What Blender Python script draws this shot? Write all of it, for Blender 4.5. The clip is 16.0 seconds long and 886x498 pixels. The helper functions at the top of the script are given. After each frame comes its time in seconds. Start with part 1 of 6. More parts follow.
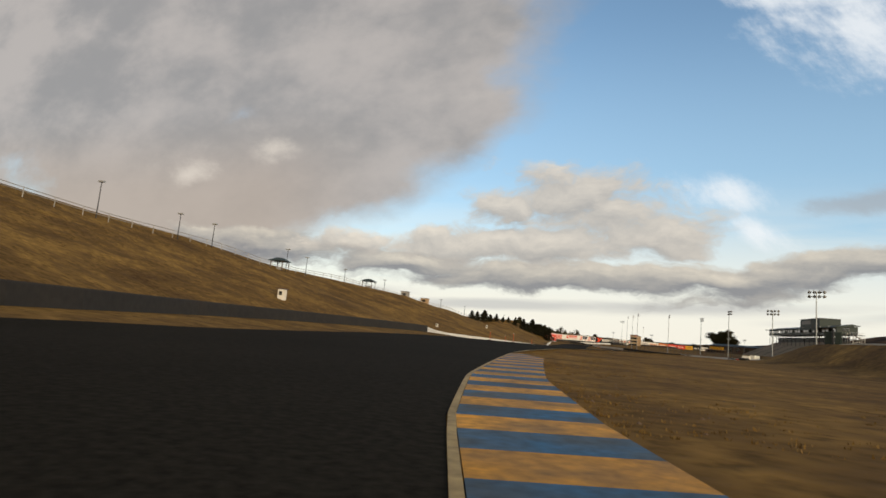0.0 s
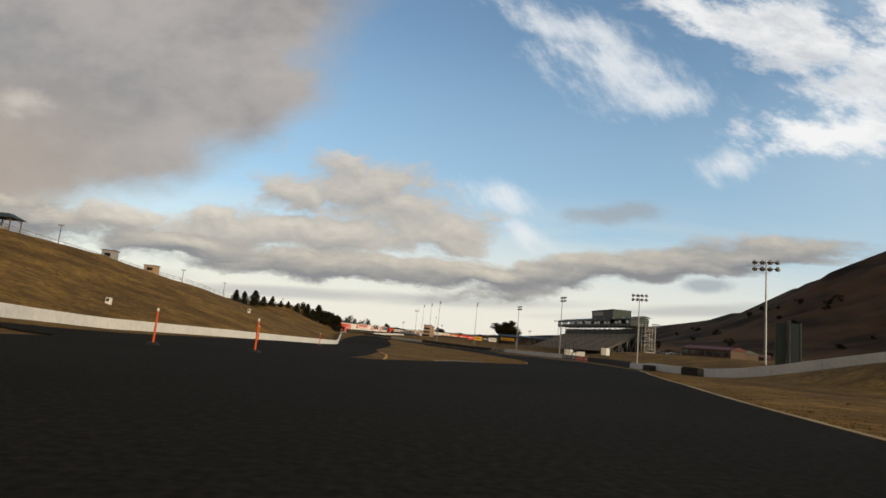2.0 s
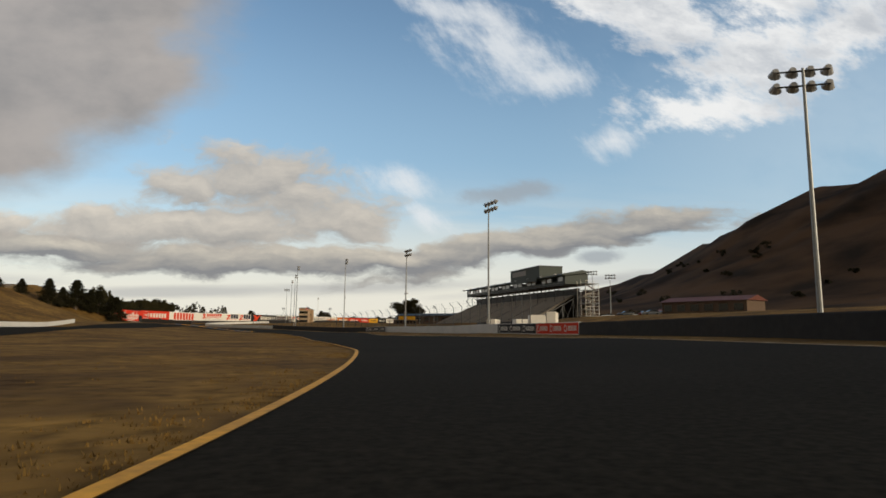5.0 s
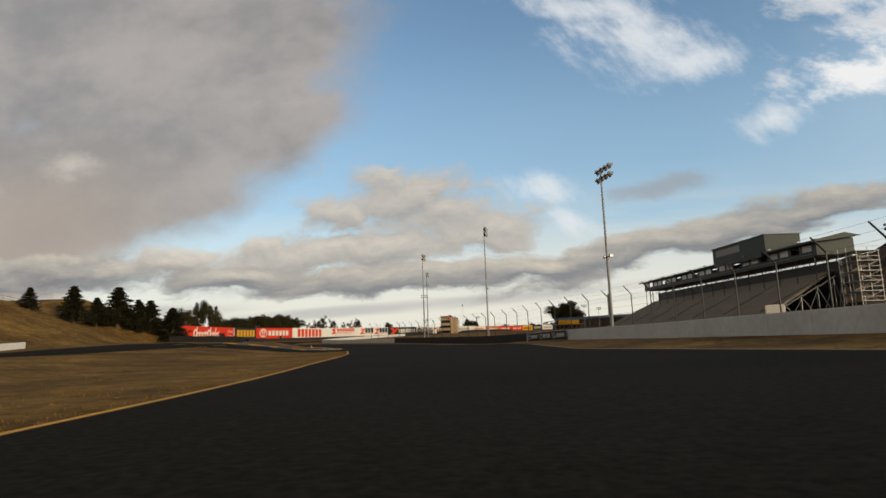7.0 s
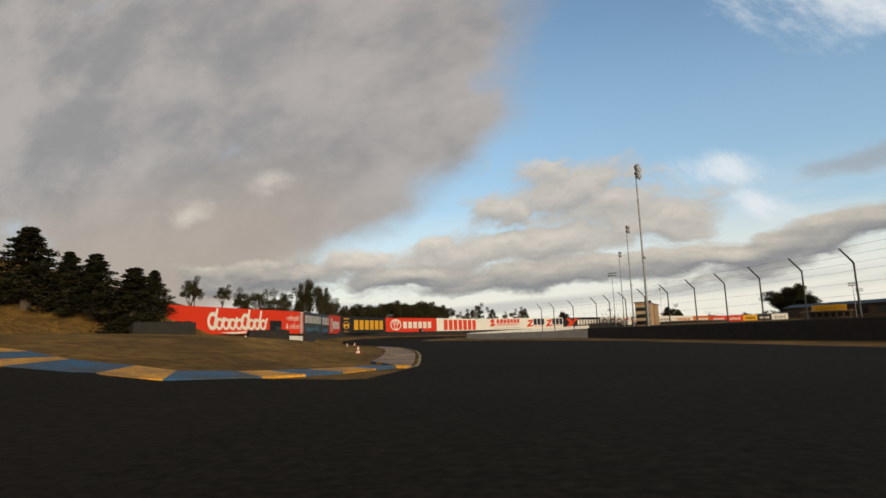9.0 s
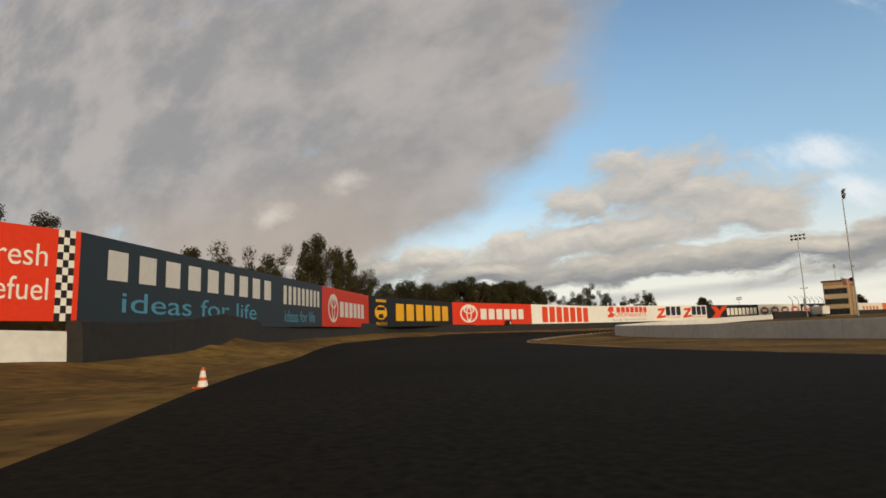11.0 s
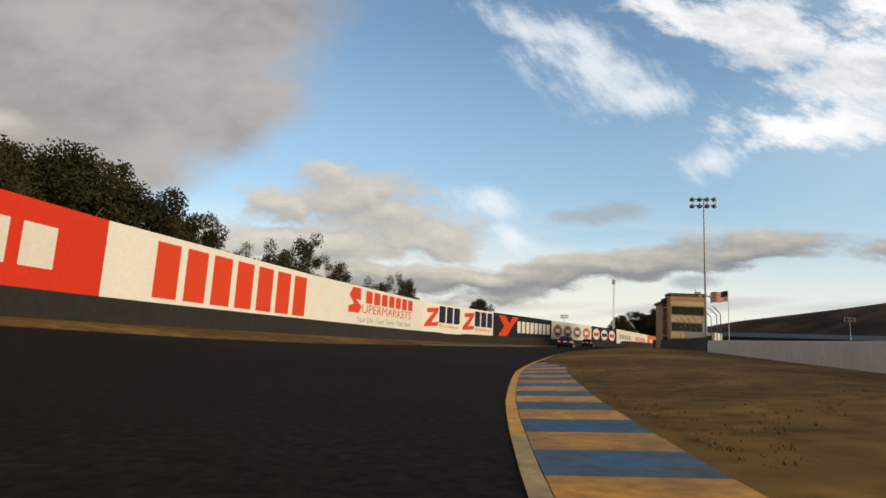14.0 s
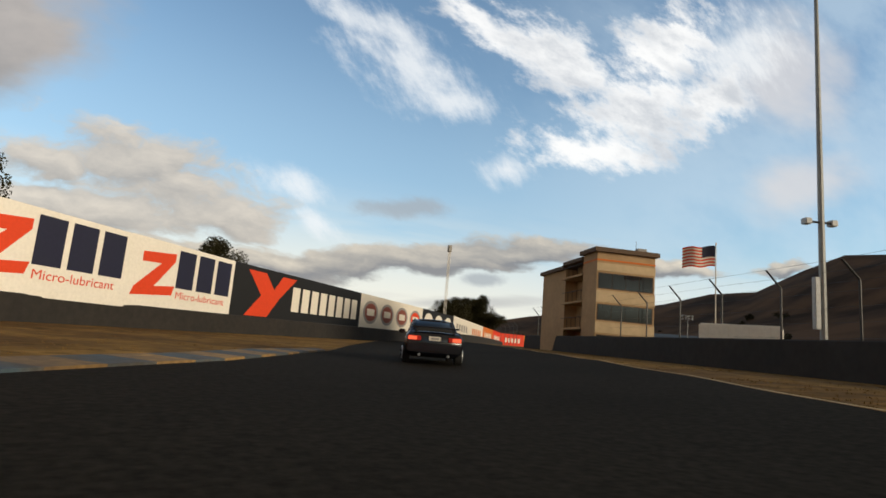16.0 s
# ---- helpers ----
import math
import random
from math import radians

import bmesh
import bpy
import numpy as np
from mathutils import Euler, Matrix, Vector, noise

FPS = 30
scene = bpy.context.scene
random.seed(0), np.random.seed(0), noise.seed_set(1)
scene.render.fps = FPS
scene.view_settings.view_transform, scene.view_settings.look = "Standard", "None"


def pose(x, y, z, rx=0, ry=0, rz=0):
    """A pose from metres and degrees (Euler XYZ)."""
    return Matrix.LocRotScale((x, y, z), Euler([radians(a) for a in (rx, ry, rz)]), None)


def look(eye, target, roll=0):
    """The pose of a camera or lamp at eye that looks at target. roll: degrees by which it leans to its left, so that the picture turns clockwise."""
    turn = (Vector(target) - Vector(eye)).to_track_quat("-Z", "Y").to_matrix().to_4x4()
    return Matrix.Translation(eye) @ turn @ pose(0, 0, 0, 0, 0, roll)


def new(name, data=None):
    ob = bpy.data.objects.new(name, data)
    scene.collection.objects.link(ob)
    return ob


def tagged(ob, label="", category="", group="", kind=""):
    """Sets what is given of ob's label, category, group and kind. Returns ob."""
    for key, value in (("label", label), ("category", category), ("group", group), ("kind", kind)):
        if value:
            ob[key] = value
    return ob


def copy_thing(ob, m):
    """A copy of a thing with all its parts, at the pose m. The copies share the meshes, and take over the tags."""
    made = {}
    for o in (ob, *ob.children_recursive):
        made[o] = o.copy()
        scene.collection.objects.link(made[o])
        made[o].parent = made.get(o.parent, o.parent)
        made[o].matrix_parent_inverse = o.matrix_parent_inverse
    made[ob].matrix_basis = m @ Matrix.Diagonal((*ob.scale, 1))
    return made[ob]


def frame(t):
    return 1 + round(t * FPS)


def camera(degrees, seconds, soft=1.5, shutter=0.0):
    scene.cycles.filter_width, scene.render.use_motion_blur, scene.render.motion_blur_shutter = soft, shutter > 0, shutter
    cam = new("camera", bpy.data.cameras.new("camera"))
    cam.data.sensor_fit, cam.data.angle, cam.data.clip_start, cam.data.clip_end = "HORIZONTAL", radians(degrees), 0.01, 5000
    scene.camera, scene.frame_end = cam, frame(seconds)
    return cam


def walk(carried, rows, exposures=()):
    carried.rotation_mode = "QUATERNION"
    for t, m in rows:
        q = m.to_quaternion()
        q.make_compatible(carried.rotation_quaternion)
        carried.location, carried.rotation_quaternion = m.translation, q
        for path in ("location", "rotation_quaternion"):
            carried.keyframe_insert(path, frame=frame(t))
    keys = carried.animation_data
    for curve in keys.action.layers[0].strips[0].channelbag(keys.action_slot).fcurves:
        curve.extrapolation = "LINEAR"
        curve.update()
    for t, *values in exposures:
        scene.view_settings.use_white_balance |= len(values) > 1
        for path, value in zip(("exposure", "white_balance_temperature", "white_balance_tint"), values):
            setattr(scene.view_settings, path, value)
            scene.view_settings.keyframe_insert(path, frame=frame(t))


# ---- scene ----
cam = camera(73.0, 16.0, soft=1.6)
PATH = [
    (0.0, pose(-0.00, -0.00, 0.91, 97.89, -5.04, 14.09)),
    (0.5, pose(-3.06, 16.17, 0.94, 98.88, -4.64, 9.44)),
    (1.0, pose(-5.42, 32.03, 1.09, 99.13, -4.71, 3.25)),
    (1.5, pose(-6.56, 46.81, 1.27, 99.16, -5.03, -1.84)),
    (2.0, pose(-6.55, 60.64, 1.38, 98.72, -5.30, -6.22)),
    (2.5, pose(-5.14, 74.53, 1.38, 98.06, -5.81, -10.44)),
    (3.0, pose(-1.97, 89.23, 1.24, 97.43, -5.64, -14.18)),
    (3.2, pose(-0.54, 95.12, 1.13, 97.07, -5.63, -15.73)),
    (3.5, pose(2.01, 104.22, 0.95, 96.68, -5.36, -17.53)),
    (4.0, pose(7.53, 120.32, 0.60, 96.61, -4.05, -18.49)),
    (4.5, pose(13.58, 136.97, 0.26, 97.05, -2.26, -17.42)),
    (5.0, pose(18.98, 153.48, -0.02, 97.71, -0.63, -14.93)),
    (5.5, pose(22.53, 169.14, -0.15, 98.33, 0.15, -11.64)),
    (6.0, pose(24.75, 184.15, -0.19, 98.83, 0.29, -8.16)),
    (6.5, pose(25.81, 199.73, -0.14, 98.97, 1.47, -4.18)),
    (7.0, pose(26.31, 215.93, -0.21, 98.74, 2.00, -0.57)),
    (7.5, pose(26.19, 232.96, -0.13, 98.70, 2.12, 3.12)),
    (8.0, pose(24.77, 250.82, -0.15, 98.51, 1.89, 6.64)),
    (8.5, pose(22.42, 268.54, -0.13, 98.29, 3.01, 11.58)),
    (9.0, pose(18.71, 286.03, -0.11, 98.83, 1.97, 15.50)),
    (9.5, pose(14.45, 302.09, 0.01, 98.80, 1.92, 17.15)),
    (9.7, pose(12.64, 308.39, 0.07, 98.85, 2.27, 18.42)),
    (10.0, pose(9.58, 317.71, 0.18, 98.89, 2.64, 20.16)),
    (10.5, pose(3.42, 332.73, 0.41, 98.81, 2.61, 22.18)),
    (11.0, pose(-3.20, 347.32, 0.65, 98.67, 1.96, 22.62)),
    (11.5, pose(-9.28, 361.68, 0.87, 98.57, 0.86, 20.95)),
    (12.0, pose(-13.80, 376.02, 1.01, 98.63, -0.47, 16.63)),
    (12.5, pose(-17.21, 390.43, 1.11, 98.81, -1.87, 10.81)),
    (13.0, pose(-19.61, 405.66, 1.25, 99.15, -2.37, 4.35)),
    (13.5, pose(-20.42, 421.26, 1.43, 99.49, -3.48, -1.18)),
    (14.0, pose(-19.92, 436.24, 1.68, 99.37, -3.02, -7.00)),
    (14.5, pose(-17.63, 450.81, 1.97, 99.13, -4.57, -12.78)),
    (15.0, pose(-14.46, 464.27, 2.22, 99.41, -4.58, -17.98)),
    (15.5, pose(-10.25, 477.18, 2.55, 99.53, -4.66, -22.53)),
    (16.0, pose(-4.70, 489.75, 2.88, 99.54, -4.66, -26.29)),
]
walk(cam, PATH, [(0.0, 0.14), (1.2, 0.12), (2.5, -0.04), (6.5, -0.06), (9.0, 0.0), (12.0, 0.10), (14.0, 0.15), (16.0, 0.15)])

# ---- world and light ----
SUN_AZ, SUN_EL = 136.0, 12.0     # compass bearing (clockwise from +y) and height of the sun, degrees
world = bpy.data.worlds.new("evening_sky")
scene.world = world
world.use_nodes = True
wn = world.node_tree
SKY_GAIN = 0.15
sky = wn.nodes.new("ShaderNodeTexSky")
sky.sky_type, sky.sun_disc = "NISHITA", False
sky.sun_elevation, sky.sun_rotation = radians(SUN_EL + 8), radians(SUN_AZ)
sky.ozone_density, sky.dust_density = 1.3, 0.9
bg = wn.nodes["Background"]
bg.inputs[1].default_value = SKY_GAIN


def wmath(op, *args, clamp=False):
    """A math node of the sky; each argument is a number or a socket."""
    node = wn.nodes.new("ShaderNodeMath")
    node.operation, node.use_clamp = op, clamp
    for k, v in enumerate(args):
        if isinstance(v, (int, float)):
            node.inputs[k].default_value = v
        else:
            wn.links.new(v, node.inputs[k])
    return node.outputs[0]


def wstep(lo, hi, v):
    node = wn.nodes.new("ShaderNodeMapRange")
    node.interpolation_type = "SMOOTHSTEP"
    node.inputs["From Min"].default_value, node.inputs["From Max"].default_value = lo, hi
    wn.links.new(v, node.inputs["Value"])
    return node.outputs[0]


def wmix(fac, a, b):
    node = wn.nodes.new("ShaderNodeMix")
    node.data_type = "RGBA"
    wn.links.new(fac, node.inputs[0])
    for k, v in ((6, a), (7, b)):
        if isinstance(v, tuple):
            node.inputs[k].default_value = (*(c / SKY_GAIN for c in v), 1)
        else:
            wn.links.new(v, node.inputs[k])
    return node.outputs[2]


tc = wn.nodes.new("ShaderNodeTexCoord")
sep = wn.nodes.new("ShaderNodeSeparateXYZ")
wn.links.new(tc.outputs["Generated"], sep.inputs[0])
dx, dy, dz = sep.outputs
a = radians(7)
ahead = wmath("ADD", wmath("MULTIPLY", dx, math.sin(a)), wmath("MULTIPLY", dy, math.cos(a)))
right = wmath("SUBTRACT", wmath("MULTIPLY", dx, math.cos(a)), wmath("MULTIPLY", dy, math.sin(a)))
deep = wmath("MAXIMUM", ahead, 0.12)
SU, SV = wmath("DIVIDE", right, deep), wmath("DIVIDE", dz, deep)


def wvec(x, y, z=0.0):
    node = wn.nodes.new("ShaderNodeCombineXYZ")
    for k, v in enumerate((x, y, z)):
        if isinstance(v, (int, float)):
            node.inputs[k].default_value = v
        else:
            wn.links.new(v, node.inputs[k])
    return node.outputs[0]


def wnoise(vec, scale, detail=7, rough=0.55, lac=2.0):
    node = wn.nodes.new("ShaderNodeTexNoise")
    node.inputs["Scale"].default_value, node.inputs["Detail"].default_value = scale, detail
    node.inputs["Roughness"].default_value, node.inputs["Lacunarity"].default_value = rough, lac
    wn.links.new(vec, node.inputs["Vector"])
    return node.outputs["Fac"]


def blobs(rows, su, sv):
    """Highest of several soft ovals: 1 in a centre, 0 on a rim, below that outside. Rows: u, v, half-width, half-height, tilt."""
    best = None
    for u0, v0, ru, rv, tilt in rows:
        c, s = math.cos(tilt), math.sin(tilt)
        pu, pv = wmath("SUBTRACT", su, u0), wmath("SUBTRACT", sv, v0)
        qu = wmath("DIVIDE", wmath("ADD", wmath("MULTIPLY", pu, c), wmath("MULTIPLY", pv, s)), ru)
        qv = wmath("DIVIDE", wmath("SUBTRACT", wmath("MULTIPLY", pv, c), wmath("MULTIPLY", pu, s)), rv)
        d = wmath("SQRT", wmath("ADD", wmath("MULTIPLY", qu, qu), wmath("MULTIPLY", qv, qv)))
        f = wmath("MAXIMUM", wmath("SUBTRACT", 1.0, d), -1.5)
        best = f if best is None else wmath("MAXIMUM", best, f)
    return best


BANK = [(-0.66, 0.60, 0.47, 0.34, 0.0), (-0.47, 0.43, 0.20, 0.16, 0.0), (-0.80, 0.32, 0.42, 0.17, 0.03), (-1.10, 0.27, 0.50, 0.24, 0.03), (-1.35, 0.60, 0.80, 0.42, 0.0), (-2.3, 0.75, 1.4, 0.75, 0.0)]
HEAP = [(-0.185, 0.246, 0.185, 0.072, -0.02), (-0.275, 0.222, 0.09, 0.05, 0.04), (-0.095, 0.220, 0.13, 0.050, -0.1), (-0.43, 0.148, 0.13, 0.040, 0.0),
        (-0.20, 0.162, 0.30, 0.044, 0.05), (-0.05, 0.182, 0.15, 0.046, 0.05), (-0.60, 0.155, 0.14, 0.035, 0.0)]
BAND = [(-0.20, 0.108, 0.38, 0.030, 0.06), (0.314, 0.154, 0.38, 0.040, 0.20), (0.52, 0.192, 0.22, 0.036, 0.15), (0.06, 0.118, 0.25, 0.026, 0.10), (0.819, 0.205, 0.20, 0.024, 0.05), (-0.48, 0.122, 0.19, 0.032, -0.06),
        (-0.80, 0.150, 0.32, 0.045, -0.03), (1.14, 0.235, 0.13, 0.020, 0.2)]
STREAK = [(0.03, 0.070, 0.30, 0.014, 0.05), (-0.27, 0.056, 0.30, 0.012, 0.04), (0.37, 0.084, 0.24, 0.013, 0.12), (-0.70, 0.070, 0.30, 0.014, 0.0), (0.75, 0.11, 0.25, 0.014, 0.1)]
GREY_WISP = [(0.262, 0.242, 0.12, 0.024, 0.15), (0.41, 0.130, 0.05, 0.015, 0.15)]
WHITE_HIGH = [(0.55, 0.598, 0.23, 0.085, -0.22), (0.74, 0.530, 0.19, 0.135, 0.19), (0.63, 0.415, 0.19, 0.058, 0.12), (0.80, 0.679, 0.19, 0.10, 0.65), (0.93, 0.59, 0.14, 0.07, 0.54), (0.375, 0.625, 0.13, 0.048, -0.53)]
CIRRUS = [(0.25, 0.500, 0.15, 0.070, -0.2), (0.165, 0.575, 0.13, 0.042, -0.2), (0.32, 0.455, 0.10, 0.036, 0.0), (0.060, 0.250, 0.065, 0.026, -0.25), (0.115, 0.190, 0.055, 0.022, -0.5), (0.45, 0.345, 0.07, 0.03, 0.15), (1.00, 0.72, 0.22, 0.11, 0.5)]
PALE = [(1.20, 0.44, 0.22, 0.085, 0.3), (1.15, 0.715, 0.24, 0.18, 0.21)]
GLEAM = [(-0.80, 0.345, 0.055, 0.030, 0.2), (-1.02, 0.300, 0.08, 0.03, 0.1)]


def centred(n):
    return wmath("SUBTRACT", n, 0.5)


def fields(su, sv):
    """Depth of the grey bank, the heaps and the low bands of cloud in one direction."""
    curl_u = centred(wnoise(wvec(su, wmath("MULTIPLY", sv, 1.6), 1.3), 8.0, 5, 0.55))
    curl_v = centred(wnoise(wvec(su, wmath("MULTIPLY", sv, 1.6), 6.9), 8.0, 5, 0.55))
    su = wmath("ADD", su, wmath("MULTIPLY", curl_u, 0.11))
    sv = wmath("ADD", sv, wmath("MULTIPLY", curl_v, 0.065))
    soft = centred(wnoise(wvec(su, wmath("MULTIPLY", sv, 1.5)), 4.2, 7, 0.52))
    puff = centred(wnoise(wvec(wmath("MULTIPLY", su, 0.9), wmath("MULTIPLY", sv, 1.8), 5.2), 11.0, 8, 0.60))
    long_ = centred(wnoise(wvec(wmath("MULTIPLY", su, 0.7), wmath("MULTIPLY", sv, 3.4), 9.4), 6.5, 8, 0.60))
    bank = wmath("ADD", wmath("ADD", blobs(BANK, su, sv), wmath("MULTIPLY", soft, 0.45)), wmath("MULTIPLY", puff, 0.22))
    heap = wmath("ADD", wmath("ADD", blobs(HEAP, su, sv), wmath("MULTIPLY", soft, 0.7)), wmath("MULTIPLY", puff, 2.0))
    band = wmath("ADD", wmath("ADD", blobs(BAND, su, sv), wmath("MULTIPLY", long_, 1.9)), wmath("MULTIPLY", puff, 0.7))
    return bank, heap, band


n_soft = wnoise(wvec(SU, wmath("MULTIPLY", SV, 2.1)), 4.2, 9, 0.56)
n_wide = wnoise(wvec(SU, wmath("MULTIPLY", SV, 1.5), 3.7), 2.8, 7, 0.58)
lean = wmath("ADD", wmath("MULTIPLY", SU, 0.80), wmath("MULTIPLY", SV, 0.62))
rise = wmath("SUBTRACT", wmath("MULTIPLY", SV, 0.95), wmath("MULTIPLY", SU, 0.45))
n_fine = wnoise(wvec(wmath("ADD", SU, wmath("MULTIPLY", SV, 0.5)), wmath("MULTIPLY", SV, 1.6), 8.1), 11.0, 11, 0.66)
n_comb = wnoise(wvec(wmath("MULTIPLY", lean, 2.6), wmath("MULTIPLY", rise, 1.0), 2.2), 9.0, 10, 0.66)
n_low = wnoise(wvec(wmath("MULTIPLY", SU, 0.8), wmath("MULTIPLY", SV, 7.0), 5.2), 3.4, 8, 0.58)
jag, jag_fine, jag_comb = centred(n_soft), centred(n_fine), centred(n_comb)
f_bank, f_heap, f_band = fields(SU, SV)
u_bank, u_heap, u_band = fields(wmath("SUBTRACT", SU, -0.006), wmath("ADD", SV, 0.017))
f_white = wmath("ADD", wmath("ADD", blobs(WHITE_HIGH, SU, SV), wmath("MULTIPLY", jag_fine, 2.6)), wmath("MULTIPLY", jag, 1.0))
f_cirrus = wmath("ADD", wmath("ADD", blobs(CIRRUS, SU, SV), wmath("MULTIPLY", jag_comb, 2.2)), wmath("MULTIPLY", jag_fine, 1.6))
f_pale = wmath("ADD", blobs(PALE, SU, SV), wmath("MULTIPLY", jag, 1.4))
f_grey = wmath("ADD", blobs(GREY_WISP, SU, SV), wmath("MULTIPLY", jag_fine, 1.8))
f_streak = wmath("ADD", blobs(STREAK, SU, SV), wmath("MULTIPLY", centred(n_low), 1.6))
f_gleam = wmath("ADD", blobs(GLEAM, SU, SV), wmath("MULTIPLY", jag_fine, 2.4))


def lit_side(here, above, gain, base=0.42):
    """How far a cloud thins out towards the light above it."""
    return wmath("ADD", wmath("MULTIPLY", wmath("SUBTRACT", here, above), gain), base, clamp=True)


tint = wn.nodes.new("ShaderNodeMix")
tint.data_type, tint.blend_type = "RGBA", "MULTIPLY"
tint.inputs[0].default_value = 1.0
wn.links.new(sky.outputs[0], tint.inputs[6])
tint.inputs[7].default_value = (1.04, 1.14, 1.11, 1)
SKY_BLUE = tint.outputs[2]

# pale haze low down and broken light between the bands
low = wstep(0.30, 0.03, SV)
haze = wmath("MULTIPLY", low, wstep(0.20, 0.66, wmath("ADD", n_low, wmath("MULTIPLY", wstep(0.26, 0.0, SV), 0.34))))
colour = wmix(wmath("MULTIPLY", wstep(0.60, 0.22, SV), 0.42), SKY_BLUE, (0.37, 0.55, 0.70))
colour = wmix(wmath("MULTIPLY", haze, 0.9), colour, (0.87, 0.82, 0.71))
colour = wmix(wmath("MULTIPLY", wmath("MULTIPLY", wstep(0.25, 0.95, SU), wstep(0.30, 0.62, n_wide)), 0.45), colour, (0.56, 0.68, 0.77))
colour = wmix(wmath("MULTIPLY", wstep(-0.15, 0.8, f_pale), 0.75), colour, (0.66, 0.64, 0.64))
colour = wmix(wmath("MULTIPLY", wstep(-0.30, 1.15, f_cirrus), 0.80), colour, (0.84, 0.86, 0.87))
white = wmix(wstep(0.42, 0.74, wmath("ADD", n_soft, wmath("MULTIPLY", jag_fine, 0.5))), (0.92, 0.92, 0.91), (0.55, 0.58, 0.62))
colour = wmix(wmath("MULTIPLY", wstep(-0.10, 0.70, f_white), 0.96), colour, white)
colour = wmix(wmath("MULTIPLY", wstep(-0.1, 0.7, f_grey), 0.75), colour, (0.35, 0.385, 0.42))
colour = wmix(wmath("MULTIPLY", wstep(-0.2, 0.8, f_streak), 0.6), colour, (0.42, 0.425, 0.43))
tone_bank = wmix(wstep(0.36, 0.64, wmath("ADD", n_wide, wmath("MULTIPLY", jag_fine, 0.10))), (0.30, 0.290, 0.285), (0.445, 0.41, 0.385))
tone_bank = wmix(wmath("MULTIPLY", wmath("MULTIPLY", wstep(0.46, 0.24, SV), wstep(-0.45, -0.85, SU)), 0.7), tone_bank, (0.44, 0.36, 0.295))
tone_bank = wmix(wmath("MULTIPLY", wstep(0.45, 0.95, lit_side(f_bank, u_bank, 1.2)), 0.30), tone_bank, (0.74, 0.68, 0.60))
tone_bank = wmix(wmath("MULTIPLY", wstep(-0.3, 1.3, f_gleam), 0.55), tone_bank, (0.80, 0.72, 0.62))
colour = wmix(wmath("MULTIPLY", wstep(-0.12, 0.34, f_bank), 0.97), colour, tone_bank)
colour = wmix(wmath("MULTIPLY", wstep(0.0, 0.50, f_band), 0.94), colour, wmix(lit_side(f_band, u_band, 0.40, 0.14), (0.235, 0.238, 0.25), (0.95, 0.84, 0.66)))
colour = wmix(wmath("MULTIPLY", wstep(0.0, 0.55, f_heap), 0.92), colour, wmix(lit_side(f_heap, u_heap, 0.42, 0.36), (0.29, 0.283, 0.28), (0.90, 0.80, 0.66)))

# broken cloud over the unseen rest of the sky, added to dim and warm the ground
dome = wvec(wmath("DIVIDE", dx, wmath("ADD", dz, 0.18)), wmath("DIVIDE", dy, wmath("ADD", dz, 0.18)))
n_back = wnoise(dome, 0.9, 7, 0.55)
back = wmix(wmath("MULTIPLY", wstep(0.30, 0.52, n_back), 0.96), SKY_BLUE, (0.30, 0.235, 0.155))
colour = wmix(wstep(0.12, 0.30, ahead), back, colour)
wn.links.new(colour, bg.inputs[0])

sun = bpy.data.lights.new("sun", "SUN")
sun.energy, sun.angle, sun.color = 2.8, radians(16), (1.0, 0.83, 0.60)
sun_ob = new("sun", sun)
a = radians(SUN_AZ)
sun_ob.matrix_world = look((math.sin(a) * 50, math.cos(a) * 50, 50 * math.tan(radians(SUN_EL))), (0, 0, 0))

